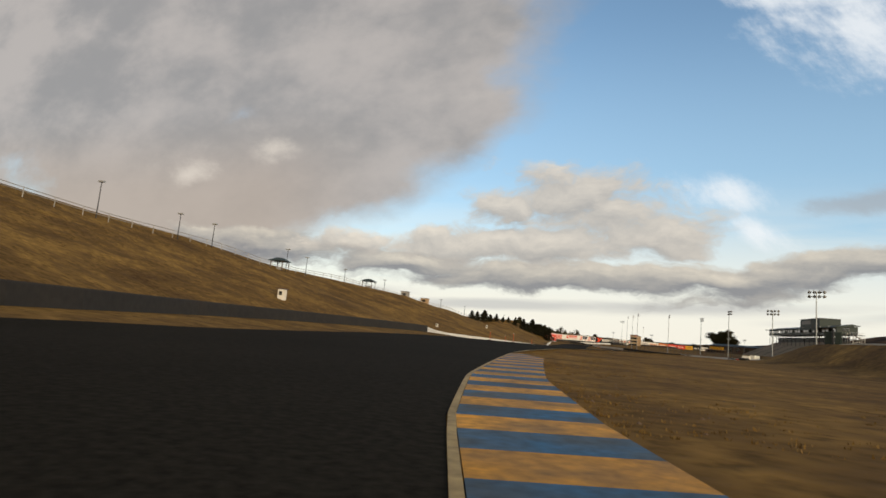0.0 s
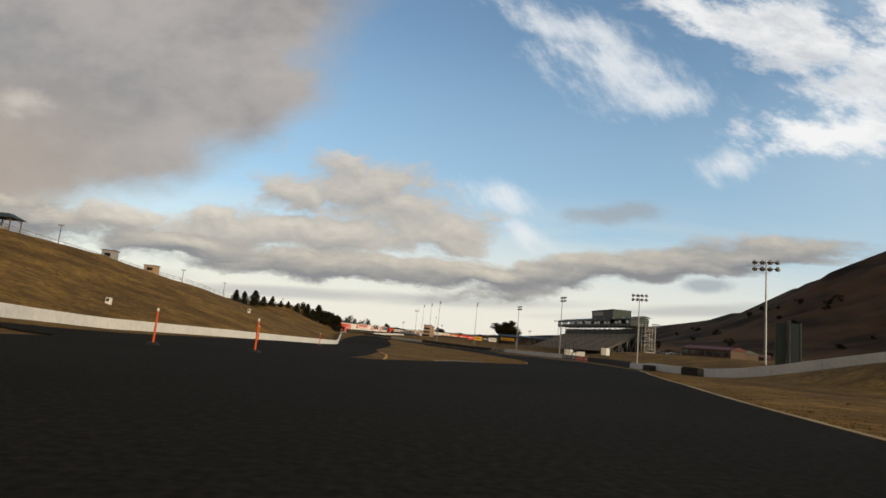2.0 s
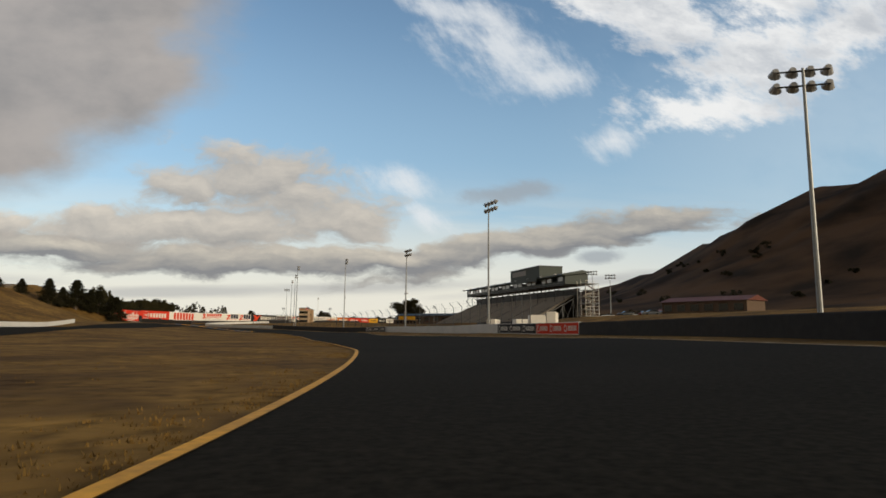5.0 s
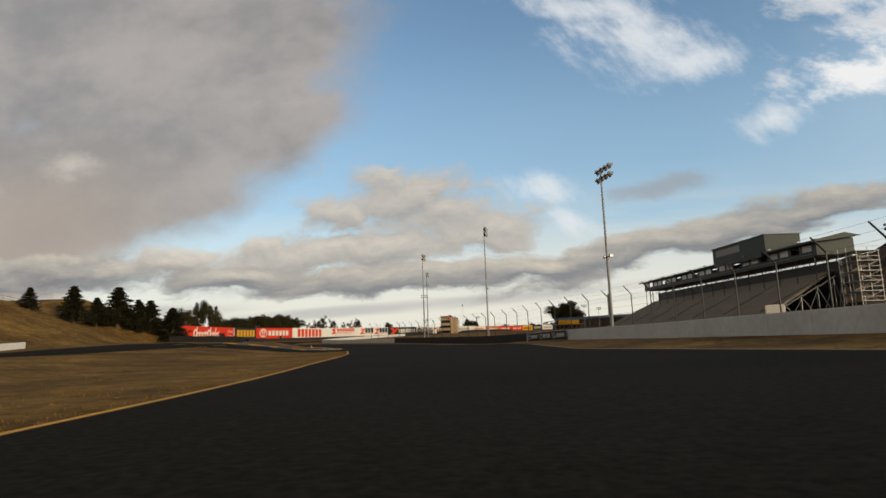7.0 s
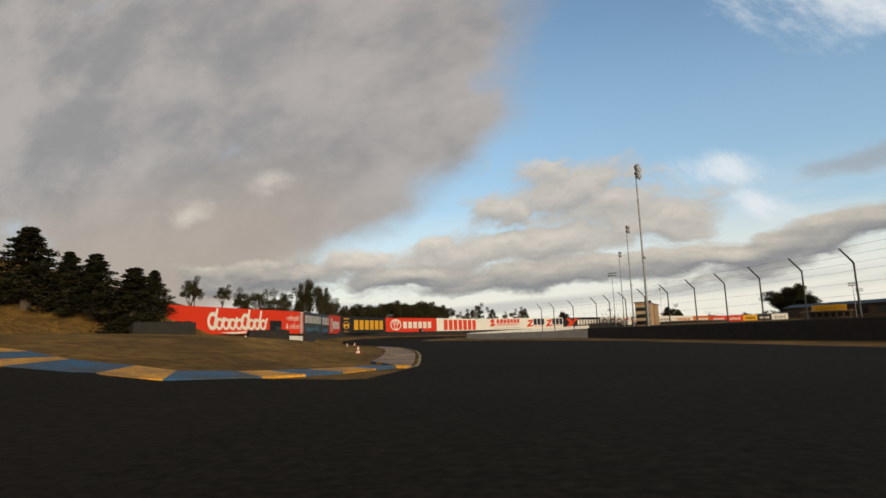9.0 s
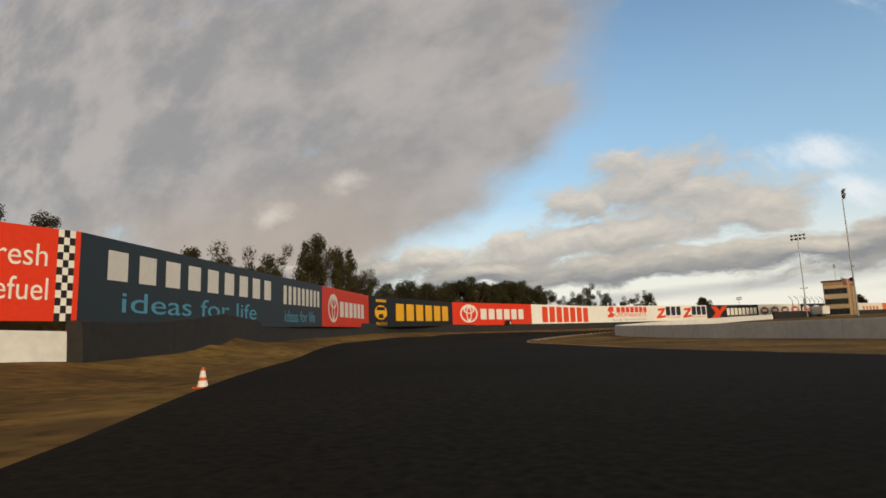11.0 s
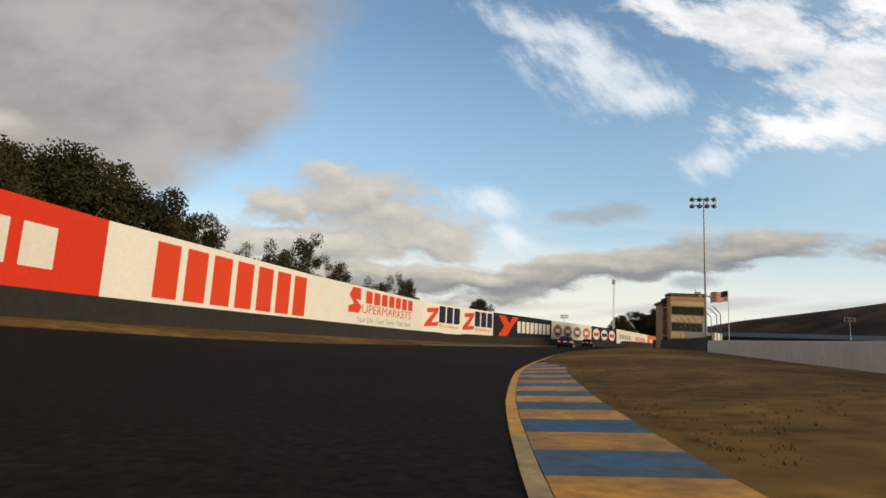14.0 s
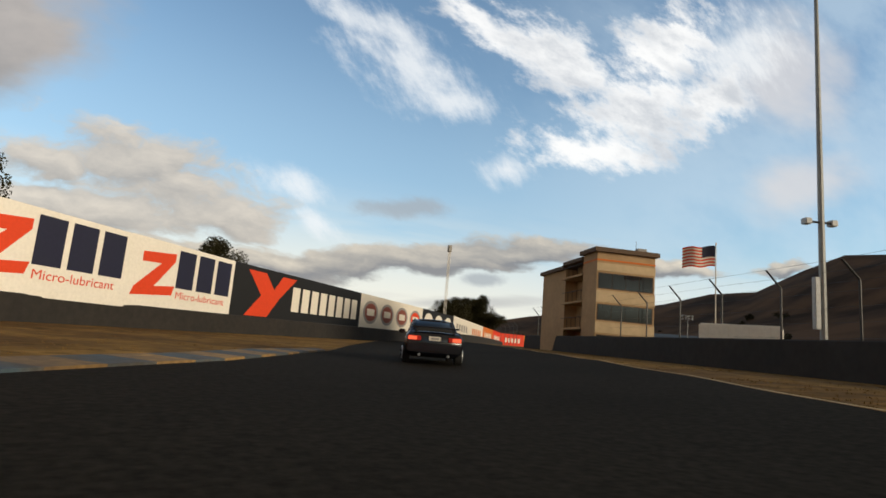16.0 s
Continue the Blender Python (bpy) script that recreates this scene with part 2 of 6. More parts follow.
# ---- materials ----
def mat(name, colour, rough=0.8, metal=0.0, grain=0.0, size=1.0, stain=0.0, stain_size=0.1, bump=0.0, tint=None, island=False, spec=0.5):
    """Principled surface with variation at two scales, in world metres."""
    m = bpy.data.materials.new(name)
    m.use_nodes = True
    nt = m.node_tree
    b = nt.nodes["Principled BSDF"]
    b.inputs["Roughness"].default_value, b.inputs["Metallic"].default_value = rough, metal
    b.inputs["Specular IOR Level"].default_value = spec
    b.inputs["Base Color"].default_value = (*colour, 1)
    if not (grain or stain or bump):
        return m
    geo = nt.nodes.new("ShaderNodeNewGeometry")
    col = None
    def noise_tex(scale, detail):
        n = nt.nodes.new("ShaderNodeTexNoise")
        n.inputs["Scale"].default_value, n.inputs["Detail"].default_value = scale, detail
        nt.links.new(geo.outputs["Position"], n.inputs["Vector"])
        return n
    def ramp(n, lo, hi):
        r = nt.nodes.new("ShaderNodeMapRange")
        r.inputs["From Min"].default_value, r.inputs["From Max"].default_value = 0.3, 0.7
        r.inputs["To Min"].default_value, r.inputs["To Max"].default_value = lo, hi
        nt.links.new(n.outputs["Fac"], r.inputs["Value"])
        return r
    fine, wide = noise_tex(size, 4), noise_tex(stain_size, 5)
    mix = nt.nodes.new("ShaderNodeMix")
    mix.data_type = "RGBA"
    mix.inputs[6].default_value = (*colour, 1)
    mix.inputs[7].default_value = (*(tint or tuple(c * 0.55 for c in colour)), 1)
    nt.links.new(ramp(wide, 0.0, stain).outputs[0], mix.inputs[0])
    hsv = nt.nodes.new("ShaderNodeHueSaturation")
    nt.links.new(mix.outputs[2], hsv.inputs["Color"])
    value = ramp(fine, 1 - grain, 1 + grain).outputs[0]
    if island:
        obi = nt.nodes.new("ShaderNodeObjectInfo")
        r = nt.nodes.new("ShaderNodeMapRange")
        r.inputs["To Min"].default_value, r.inputs["To Max"].default_value = 0.82, 1.15
        nt.links.new(obi.outputs["Random"], r.inputs["Value"])
        mul = nt.nodes.new("ShaderNodeMath")
        mul.operation = "MULTIPLY"
        nt.links.new(value, mul.inputs[0])
        nt.links.new(r.outputs[0], mul.inputs[1])
        value = mul.outputs[0]
    nt.links.new(value, hsv.inputs["Value"])
    nt.links.new(hsv.outputs[0], b.inputs["Base Color"])
    if bump:
        bp = nt.nodes.new("ShaderNodeBump")
        bp.inputs["Strength"].default_value, bp.inputs["Distance"].default_value = 0.6, bump
        nt.links.new(fine.outputs["Fac"], bp.inputs["Height"])
        nt.links.new(bp.outputs[0], b.inputs["Normal"])
    return m

ASPHALT = mat("asphalt", (0.0215, 0.0190, 0.0148), 0.95, grain=0.35, size=9, stain=0.6, stain_size=0.12, bump=0.006, tint=(0.0125, 0.0112, 0.0088), spec=0.03)
ASPHALT_OLD = mat("old_asphalt", (0.0220, 0.0194, 0.0150), 0.95, grain=0.3, size=7, stain=0.6, stain_size=0.1, bump=0.006, spec=0.03)
GRASS = mat("dry_grass", (0.285, 0.170, 0.048), 0.95, grain=0.5, size=2.2, stain=0.9, stain_size=0.16, bump=0.06, tint=(0.072, 0.041, 0.016), spec=0.05)
gn = GRASS.node_tree
pb = gn.nodes["Principled BSDF"]
old = pb.inputs["Base Color"].links[0].from_socket
geo = gn.nodes.new("ShaderNodeNewGeometry")
sx = gn.nodes.new("ShaderNodeSeparateXYZ")
gn.links.new(geo.outputs["Position"], sx.inputs[0])
# right-hand hillside: darker scrub cover, with its shade mixed into the colour
hill_shade = gn.nodes.new("ShaderNodeMapRange")
hill_shade.inputs["From Min"].default_value, hill_shade.inputs["From Max"].default_value = 120, 230
gn.links.new(sx.outputs[0], hill_shade.inputs["Value"])
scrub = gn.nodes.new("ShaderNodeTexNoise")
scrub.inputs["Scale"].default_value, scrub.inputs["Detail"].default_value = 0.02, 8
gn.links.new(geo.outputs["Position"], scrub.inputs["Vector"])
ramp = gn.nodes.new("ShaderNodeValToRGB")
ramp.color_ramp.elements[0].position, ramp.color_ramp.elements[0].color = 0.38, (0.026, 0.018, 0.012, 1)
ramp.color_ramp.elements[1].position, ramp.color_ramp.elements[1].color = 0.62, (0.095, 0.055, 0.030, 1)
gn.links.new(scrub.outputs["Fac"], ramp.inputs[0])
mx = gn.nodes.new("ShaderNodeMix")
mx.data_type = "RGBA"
gn.links.new(hill_shade.outputs[0], mx.inputs[0])
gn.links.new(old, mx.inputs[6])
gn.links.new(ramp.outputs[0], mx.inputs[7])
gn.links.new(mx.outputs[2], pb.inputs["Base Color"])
# bare tan earth showing through in patches, and worn beside the track
earth = gn.nodes.new("ShaderNodeTexNoise")
earth.inputs["Scale"].default_value, earth.inputs["Detail"].default_value, earth.inputs["Roughness"].default_value = 0.55, 9, 0.70
gn.links.new(geo.outputs["Position"], earth.inputs["Vector"])
er = gn.nodes.new("ShaderNodeMapRange")
er.inputs["From Min"].default_value, er.inputs["From Max"].default_value = 0.47, 0.60
er.inputs["To Max"].default_value = 0.60
gn.links.new(earth.outputs["Fac"], er.inputs["Value"])
mx2 = gn.nodes.new("ShaderNodeMix")
mx2.data_type = "RGBA"
gn.links.new(er.outputs[0], mx2.inputs[0])
gn.links.new(old, mx2.inputs[6])
mx2.inputs[7].default_value = (0.088, 0.054, 0.026, 1)
gn.links.new(mx2.outputs[2], mx.inputs[6])
CONCRETE = mat("white_concrete", (0.66, 0.65, 0.61), 0.8, grain=0.08, size=3, stain=0.35, stain_size=0.35, bump=0.004, tint=(0.42, 0.41, 0.38))
BLACK_BELT = mat("black_rubber", (0.013, 0.0115, 0.010), 0.85, grain=0.3, size=2.5, stain=0.5, stain_size=0.4, bump=0.01, tint=(0.028, 0.022, 0.017))
YELLOW = mat("yellow_paint", (0.72, 0.335, 0.014), 0.75, grain=0.3, size=7, stain=0.8, stain_size=1.1, tint=(0.13, 0.085, 0.040), island=True)
BLUE = mat("blue_paint", (0.013, 0.118, 0.265), 0.75, grain=0.3, size=7, stain=1.0, stain_size=1.1, tint=(0.060, 0.062, 0.058), island=True)
LINE_YELLOW = mat("yellow_line_paint", (0.74, 0.37, 0.018), 0.75, grain=0.2, size=6, stain=0.5, stain_size=0.7, tint=(0.30, 0.17, 0.05))
FADED_YELLOW = mat("worn_yellow_paint", (0.30, 0.180, 0.055), 0.85, grain=0.3, size=5, stain=0.95, stain_size=0.9, tint=(0.115, 0.075, 0.036), island=True)
FADED_BLUE = mat("worn_blue_paint", (0.045, 0.080, 0.105), 0.85, grain=0.3, size=5, stain=0.95, stain_size=0.9, tint=(0.085, 0.062, 0.038), island=True)
LINE = mat("faded_line_paint", (0.42, 0.31, 0.14), 0.8, grain=0.3, size=6, stain=0.8, stain_size=0.4)
STEEL = mat("galvanised_steel", (0.30, 0.31, 0.31), 0.5, metal=0.6, grain=0.1, size=4, stain=0.3, stain_size=0.5)
DARK_STEEL = mat("dark_steel", (0.05, 0.052, 0.055), 0.5, metal=0.5, grain=0.1, size=4, stain=0.3, stain_size=0.5)

# ---- plan ----
M = 0.96                          # metres in one unit of the plan
PATH_XYZ = [(t, m.translation.copy()) for t, m in PATH]
EYE = 0.962                       # height of the eye over the road

def track(t):
    """Plan point, forward and height of the road at t; runs on straight before the start and past the end."""
    keys = PATH_XYZ
    if t <= 0:
        p, q = keys[0][1], keys[1][1]
        d = (q - p).to_2d().normalized()
        return p.to_2d() + d * t * 32, d, p.z - EYE
    if t >= 16:
        p, q = keys[-2][1], keys[-1][1]
        d = (q - p).to_2d().normalized()
        s = (t - 16) * 28
        return q.to_2d() + d * s, d, q.z - EYE + 0.02 * min(s, 120)
    i = max(k for k in range(len(keys) - 1) if keys[k][0] <= t)
    (t0, p1), (t1, p2) = keys[i], keys[i + 1]
    p0, p3 = keys[max(i - 1, 0)], keys[min(i + 2, len(keys) - 1)]
    h = t1 - t0
    m1 = (p2 - p0[1]) / (t1 - p0[0])
    m2 = (p3[1] - p1) / (p3[0] - t0)
    u = (t - t0) / h
    a, b, c, e = 2 * u**3 - 3 * u * u + 1, u**3 - 2 * u * u + u, 3 * u * u - 2 * u**3, u**3 - u * u
    p = p1 * a + m1 * (b * h) + p2 * c + m2 * (e * h)
    v = p1 * (6 * u * u - 6 * u) / h + m1 * (3 * u * u - 4 * u + 1) + p2 * (6 * u - 6 * u * u) / h + m2 * (3 * u * u - 2 * u)
    return p.to_2d(), v.to_2d().normalized(), p.z - EYE

def lerp(table, x):
    xs, ys = zip(*table)
    return float(np.interp(x, xs, ys))

SPINE = [track(-4 + 0.1 * i) for i in range(0, 321)]
SP_XY = np.array([s[0][:] for s in SPINE])
SP_Z = np.array([s[2] for s in SPINE])
SP_Z = np.convolve(np.pad(SP_Z, 6, mode="edge"), np.ones(13) / 13, "valid")

# left-hand wall of the straight, in metres: y -> x
WALL_LEFT = [(-80, -10), (17, -21), (38, -26), (62, -26.5), (85, -24), (101, -24.5), (134, -19), (163, -14), (257, -18.5), (300, -21), (330, -24), (345, -24.5)]
LANE_FOOT = [(-90, 326), (-60, 324), (-28, 325), (-16, 335), (-9, 350)]   # foot of the bank beyond the lane: x -> y
RISE = [(1.9, 0), (2.6, 0.2), (3.5, 0.6), (6.0, 0.75), (6.6, 0.55), (7.2, 0.38), (7.7, 0.12), (8.2, 0), (9, 0), (12.5, 0), (13.3, 0.25), (14.5, 0.5), (16, 0.6), (20, 0.5), (28, 0.3)]   # how far the inside verge stands above the track
VERGE_R = [(4.0, 0), (5.3, 0.15), (6.0, 0.2), (6.8, 0.35), (7.3, 0.5), (8.0, 0.6), (8.8, 0.5), (9.2, 0.2), (9.7, 0)]   # the verge's own climb to the right-hand wall
CREST = [(-200, 14), (40, 13.5), (80, 12.2), (110, 10.9), (150, 10.4), (200, 9.6), (240, 8.6), (280, 7.8), (320, 7.2), (345, 6.4), (375, 3.5), (410, 2.2), (470, 1.5)]
SIGN_FOOT = [(-27.7, 354.1, 0.6), (-22.8, 376.0, 0.5), (-43.8, 433.1, 1.9), (-43.1, 462.1, 2.0), (-35.4, 488.8, 2.1), (-22.8, 517.4, 2.3), (-13.2, 542.3, 2.6), (0.5, 557.7, 2.9), (15.6, 572.7, 3.3), (45, 605, 4.4), (80, 648, 4.6)]
SF = np.array([(x * M, y * M, z * M) for x, y, z in SIGN_FOOT])

def smooth(a, b, x):
    u = min(max((x - a) / (b - a), 0.0), 1.0)
    return u * u * (3 - 2 * u)

def seg_dist(px, py, pts):
    """Distance from a point to a polyline and the value along it."""
    best, val = 1e9, 0
    for p, q in zip(pts, pts[1:]):
        dx, dy = q[0] - p[0], q[1] - p[1]
        u = min(max(((px - p[0]) * dx + (py - p[1]) * dy) / (dx * dx + dy * dy), 0), 1)
        d = math.hypot(px - p[0] - u * dx, py - p[1] - u * dy)
        if d < best:
            best, val = d, p[2] + u * (q[2] - p[2])
    return best, val

def ground_z(x, y):
    d2 = (SP_XY[:, 0] - x) ** 2 + (SP_XY[:, 1] - y) ** 2
    w = 1 / (d2 + 25) ** 3
    z = float((w * SP_Z).sum() / w.sum())
    near = math.sqrt(d2.min())
    # terraced spectators' bank on the left
    if x < 0 and y < 480:
        d = lerp(WALL_LEFT, y) - x
        z += 0.4 * smooth(-6, -1, d) * smooth(105, 85, y)
        if d > 0:
            h = lerp(CREST, y) - z
            run = lerp([(270, 37.0), (312, 20.0)], y)
            u = min(max((d - 2) / run, 0), 1)
            lift = h * (0.9 * u + 0.1 * u * u)
            if 0.42 < u < 0.97:
                n = 11
                k = (u - 0.42) / 0.55 * n
                step = math.floor(k) + smooth(0.55, 1.0, k - math.floor(k))
                lift = 0.45 * lift + 0.55 * h * (0.9 * (0.42 + 0.55 * step / n) + 0.1 * (0.42 + 0.55 * step / n) ** 2)
            z += max(h, 0) and lift * smooth(352, 338, y)
        if x < -20 and y > 316:
            up = 0.3 * max(y - lerp(LANE_FOOT, x), 0)
            up = min(up, 4.7 + 0.14 * max(-27 - x, 0))
            z += max(up, 0) * smooth(-23.6, -27.6, x) * smooth(385, 352, y)
    # right-hand side a little above the track
    i = int(d2.argmin())
    if i > 58 and near < 60:
        p, d = SPINE[i][0], SPINE[i][1]
        off = (x - p.x) * d.y - (y - p.y) * d.x
        z += lerp(RISE, -4 + 0.1 * i) * smooth(1.0, 9.0 if i > 160 else 14.0, off)
        z += lerp(VERGE_R, -4 + 0.1 * i) * smooth(12.0, 17.5, off)
    # verge that climbs to the foot of the hoardings
    if y > 320 and x < 90:
        d, v = seg_dist(x, y, SF)
        k = smooth(13, 2, d)
        if near > 7:
            z += (v - z) * k * smooth(7, 14, near) if z < v else 0
    # mound behind the right-hand wall and the raised paddock
    if 20 < x < 400 and y < 350:
        m1 = 3.2 * smooth(0, 26, (x - 29) + (123 - y) * 0.75) * smooth(22, 29, x)
        m2 = 2.0 * smooth(31, 40, x) * smooth(152, 138, y)
        m3 = 5.2 * smooth(64, 102, x) * smooth(345, 300, y)
        z += max(m1, m2, m3)
    # infield lifts towards the lane
    if x < 12 and 196 < y < 350:
        z += (0.85 * smooth(196, 236, y) * smooth(12, -3, x) + 0.95 * smooth(12, -12, x) * smooth(262, 296, y)) * smooth(3, 9, near) * smooth(346, 312, y)
    # hills on the right, far off
    if x > 150 or y > 700:
        for cx, cy, rx, ry, hh in ((557, 540, 220, 302, 101), (595, 911, 147, 342, 58), (460, 1223, 329, 163, 27), (-300, 1900, 700, 250, 30), (900, 1300, 400, 300, 46), (723, 64, 219, 558, 106)):
            e = ((x - cx) / rx) ** 2 + ((y - cy) / ry) ** 2
            if e < 9:
                z += hh * math.exp(-e) * (1 + 0.16 * noise.noise((x / 90, y / 90, 1.7)) + 0.07 * noise.noise((x / 31, y / 31, 4.1)))
    return z

def graded(lo, a, b, hi, fine, extra=()):
    out = list(np.arange(a, b + 1e-6, fine))
    step, p = fine * 1.6, a
    left = []
    while p > lo:
        p -= step
        step *= 1.35
        left.append(max(p, lo))
    step, p = fine * 1.6, b
    right = []
    while p < hi:
        p += step
        step = min(step * 1.18, 160)
        right.append(min(p, hi))
    return left[::-1] + out + right

def link_mesh(name, verts, faces, material, parent=None, smooth_shade=False):
    me = bpy.data.meshes.new(name)
    me.from_pydata(verts, [], faces)
    for m in (material if isinstance(material, (list, tuple)) else [material]):
        me.materials.append(m)
    if smooth_shade:
        me.polygons.foreach_set("use_smooth", [True] * len(me.polygons))
    me.update()
    ob = new(name, me)
    if parent:
        ob.parent = parent
    return ob

def empty(name, label, category, group="", kind="", at=(0, 0, 0), rz=0):
    ob = new(name)
    ob.matrix_world = pose(*at, 0, 0, rz)
    return tagged(ob, label, category, group, kind)

def part(name, bm, material, parent=None, label=""):
    me = bpy.data.meshes.new(name)
    bm.to_mesh(me)
    bm.free()
    for m in (material if isinstance(material, (list, tuple)) else [material]):
        me.materials.append(m)
    ob = new(name, me)
    if parent:
        ob.parent = parent
    return tagged(ob, label)

# ---- ground ----
gx = sorted(set([round(v, 2) for v in graded(-3800, -12, 70, 3800, 4)] + [round(v, 2) for v in np.arange(-68, -12, 1.15)]))
gy = sorted(set([round(v, 2) for v in graded(-2500, -60, 620, 4200, 4)]))
gv = [(x, y, ground_z(x, y)) for y in gy for x in gx]
n = len(gx)
gf = [(j * n + i, j * n + i + 1, (j + 1) * n + i + 1, (j + 1) * n + i) for j in range(len(gy) - 1) for i in range(n - 1)]
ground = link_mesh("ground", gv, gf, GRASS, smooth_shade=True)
tagged(ground, "dry brown grass ground with a terraced bank and bare hills", "ground", kind="structure")

def sheet_z(x, y):
    """Height of the ground mesh itself at a point, so that flat things lie on it."""
    i = min(max(int(np.searchsorted(gx, x)) - 1, 0), len(gx) - 2)
    j = min(max(int(np.searchsorted(gy, y)) - 1, 0), len(gy) - 2)
    u, v = (x - gx[i]) / (gx[i + 1] - gx[i]), (y - gy[j]) / (gy[j + 1] - gy[j])
    z = lambda a, b: gv[b * n + a][2]
    return (1 - v) * ((1 - u) * z(i, j) + u * z(i + 1, j)) + v * ((1 - u) * z(i, j + 1) + u * z(i + 1, j + 1))

# ---- road ----
EDGE_R = [(-4, 6), (-1, 3.5), (0, 0.1), (0.2, -0.25), (0.4, -0.15), (0.6, 0.35), (0.8, 0.85), (1.0, 1.3), (1.2, 2.0), (1.4, 3.0), (1.7, 3.9), (1.9, 5.4), (2.2, 6.7), (2.8, 8.5), (3.5, 10.5), (4.5, 13), (5.2, 12.6), (6.1, 12.3), (6.4, 11.5), (7.9, 11.3), (8.1, 11.5), (8.3, 12.7), (8.6, 14.0), (8.9, 15.0), (9.8, 15.7), (10.1, 16.2), (10.5, 17.0), (11.2, 14), (11.8, 8), (12.3, 4.8), (12.6, 2.5), (12.9, 1.5), (13.2, 0.7), (13.4, 0.4), (13.7, 0.25), (14.0, 0.4), (14.3, 0.8), (14.6, 1.4), (14.9, 2.3), (15.3, 3.6), (15.5, 3.9), (15.8, 4.6), (16.3, 6.4), (16.9, 7.5), (19, 9), (28, 9)]
EDGE_L = [(-4, 14), (0, 14), (0.5, 13.7), (1.2, 11.5), (1.8, 11.6), (2.3, 12.6), (2.84, 13.5), (2.9, 4.1), (3.18, 2.6), (3.43, 2.25), (3.62, 1.86), (3.96, 1.45), (4.4, 1.5), (5.0, 1.8), (5.7, 2.0), (6.0, 2.0), (6.25, 2.7), (6.5, 3.3), (6.8, 4.5), (7.2, 4.9), (7.8, 4.9), (8.28, 4.2), (8.44, 3.9), (8.7, 3.4), (8.95, 2.8), (9.1, 2.8), (9.4, 2.2), (9.6, 1.0), (9.9, 1.0), (10.2, 0.75), (10.6, 1.0), (11.2, 3.5), (11.8, 7.0), (12.1, 9.2), (12.4, 10.8), (12.7, 11.3), (13.0, 12.3), (13.2, 13.1), (13.5, 14.5), (14.1, 15.7), (14.5, 14.3), (14.8, 12.5), (15.0, 11.5), (15.2, 10.3), (15.52, 9.3), (15.75, 8.1), (15.9, 7.5), (16.0, 6.7), (16.2, 5.7), (16.35, 5.0), (16.5, 4.2), (16.9, 3.5), (17.3, 4), (28, 5)]

def ribbon(name, left, right, material, lift, across=6, parent=None):
    vs, fs = [], []
    for p, q in zip(left, right):
        for k in range(across + 1):
            u = k / across
            x, y = p[0] + (q[0] - p[0]) * u, p[1] + (q[1] - p[1]) * u
            vs.append((x, y, sheet_z(x, y) + lift))
    w = across + 1
    for j in range(len(left) - 1):
        for k in range(across):
            fs.append((j * w + k, j * w + k + 1, (j + 1) * w + k + 1, (j + 1) * w + k))
    return link_mesh(name, vs, fs, material, parent, True)

def edge_point(t, off):
    """Point off metres to the right of the driven line."""
    p, d, _ = track(t)
    return Vector((p.x + d.y * off, p.y - d.x * off))

road_ts = sorted([-4 + 0.1 * i for i in range(321)] + [2.84, 2.86, 2.88])
road_l = [edge_point(t, -lerp(EDGE_L, t)) for t in road_ts]
road_r = [edge_point(t, lerp(EDGE_R, t)) for t in road_ts]
road = ribbon("road", road_l, road_r, ASPHALT, 0.05, 10)
tagged(road, "wide dark asphalt race track, worn and patched", "road", kind="structure")

def offset_line(pts, a, b):
    """Two lines beside a polyline, a and b metres to its right."""
    out = ([], [])
    for i, p in enumerate(pts):
        d = (Vector(pts[min(i + 1, len(pts) - 1)]) - Vector(pts[max(i - 1, 0)])).to_2d().normalized()
        for o, v in zip(out, (a, b)):
            o.append(Vector((p[0] + d.y * v, p[1] - d.x * v)))
    return out

def resample(pts, step):
    out = [Vector(pts[0])]
    for i in range(len(pts) - 1):
        p0, p1, p2, p3 = (Vector(pts[min(max(k, 0), len(pts) - 1)]) for k in (i - 1, i, i + 1, i + 2))
        n = max(1, round((p2 - p1).length / step))
        for k in range(1, n + 1):
            u = k / n
            out.append(0.5 * (2 * p1 + (p2 - p0) * u + (2 * p0 - 5 * p1 + 4 * p2 - p3) * u * u + (3 * p1 - p0 - 3 * p2 + p3) * u**3))
    return out

side = resample([(-15.2, 82), (-13.2, 92), (-12.3, 120), (-12.5, 145), (-11, 180), (-9, 210), (-9, 250), (-8.5, 272), (-5, 285), (1, 291.5), (9, 293), (20, 294)], 4)
sl, sr = offset_line(side, -6.2, 6)
side_road = ribbon("service_road", sl, sr, ASPHALT_OLD, 0.03, 6)
tagged(side_road, "old grey asphalt side road along the bank", "road", kind="structure")

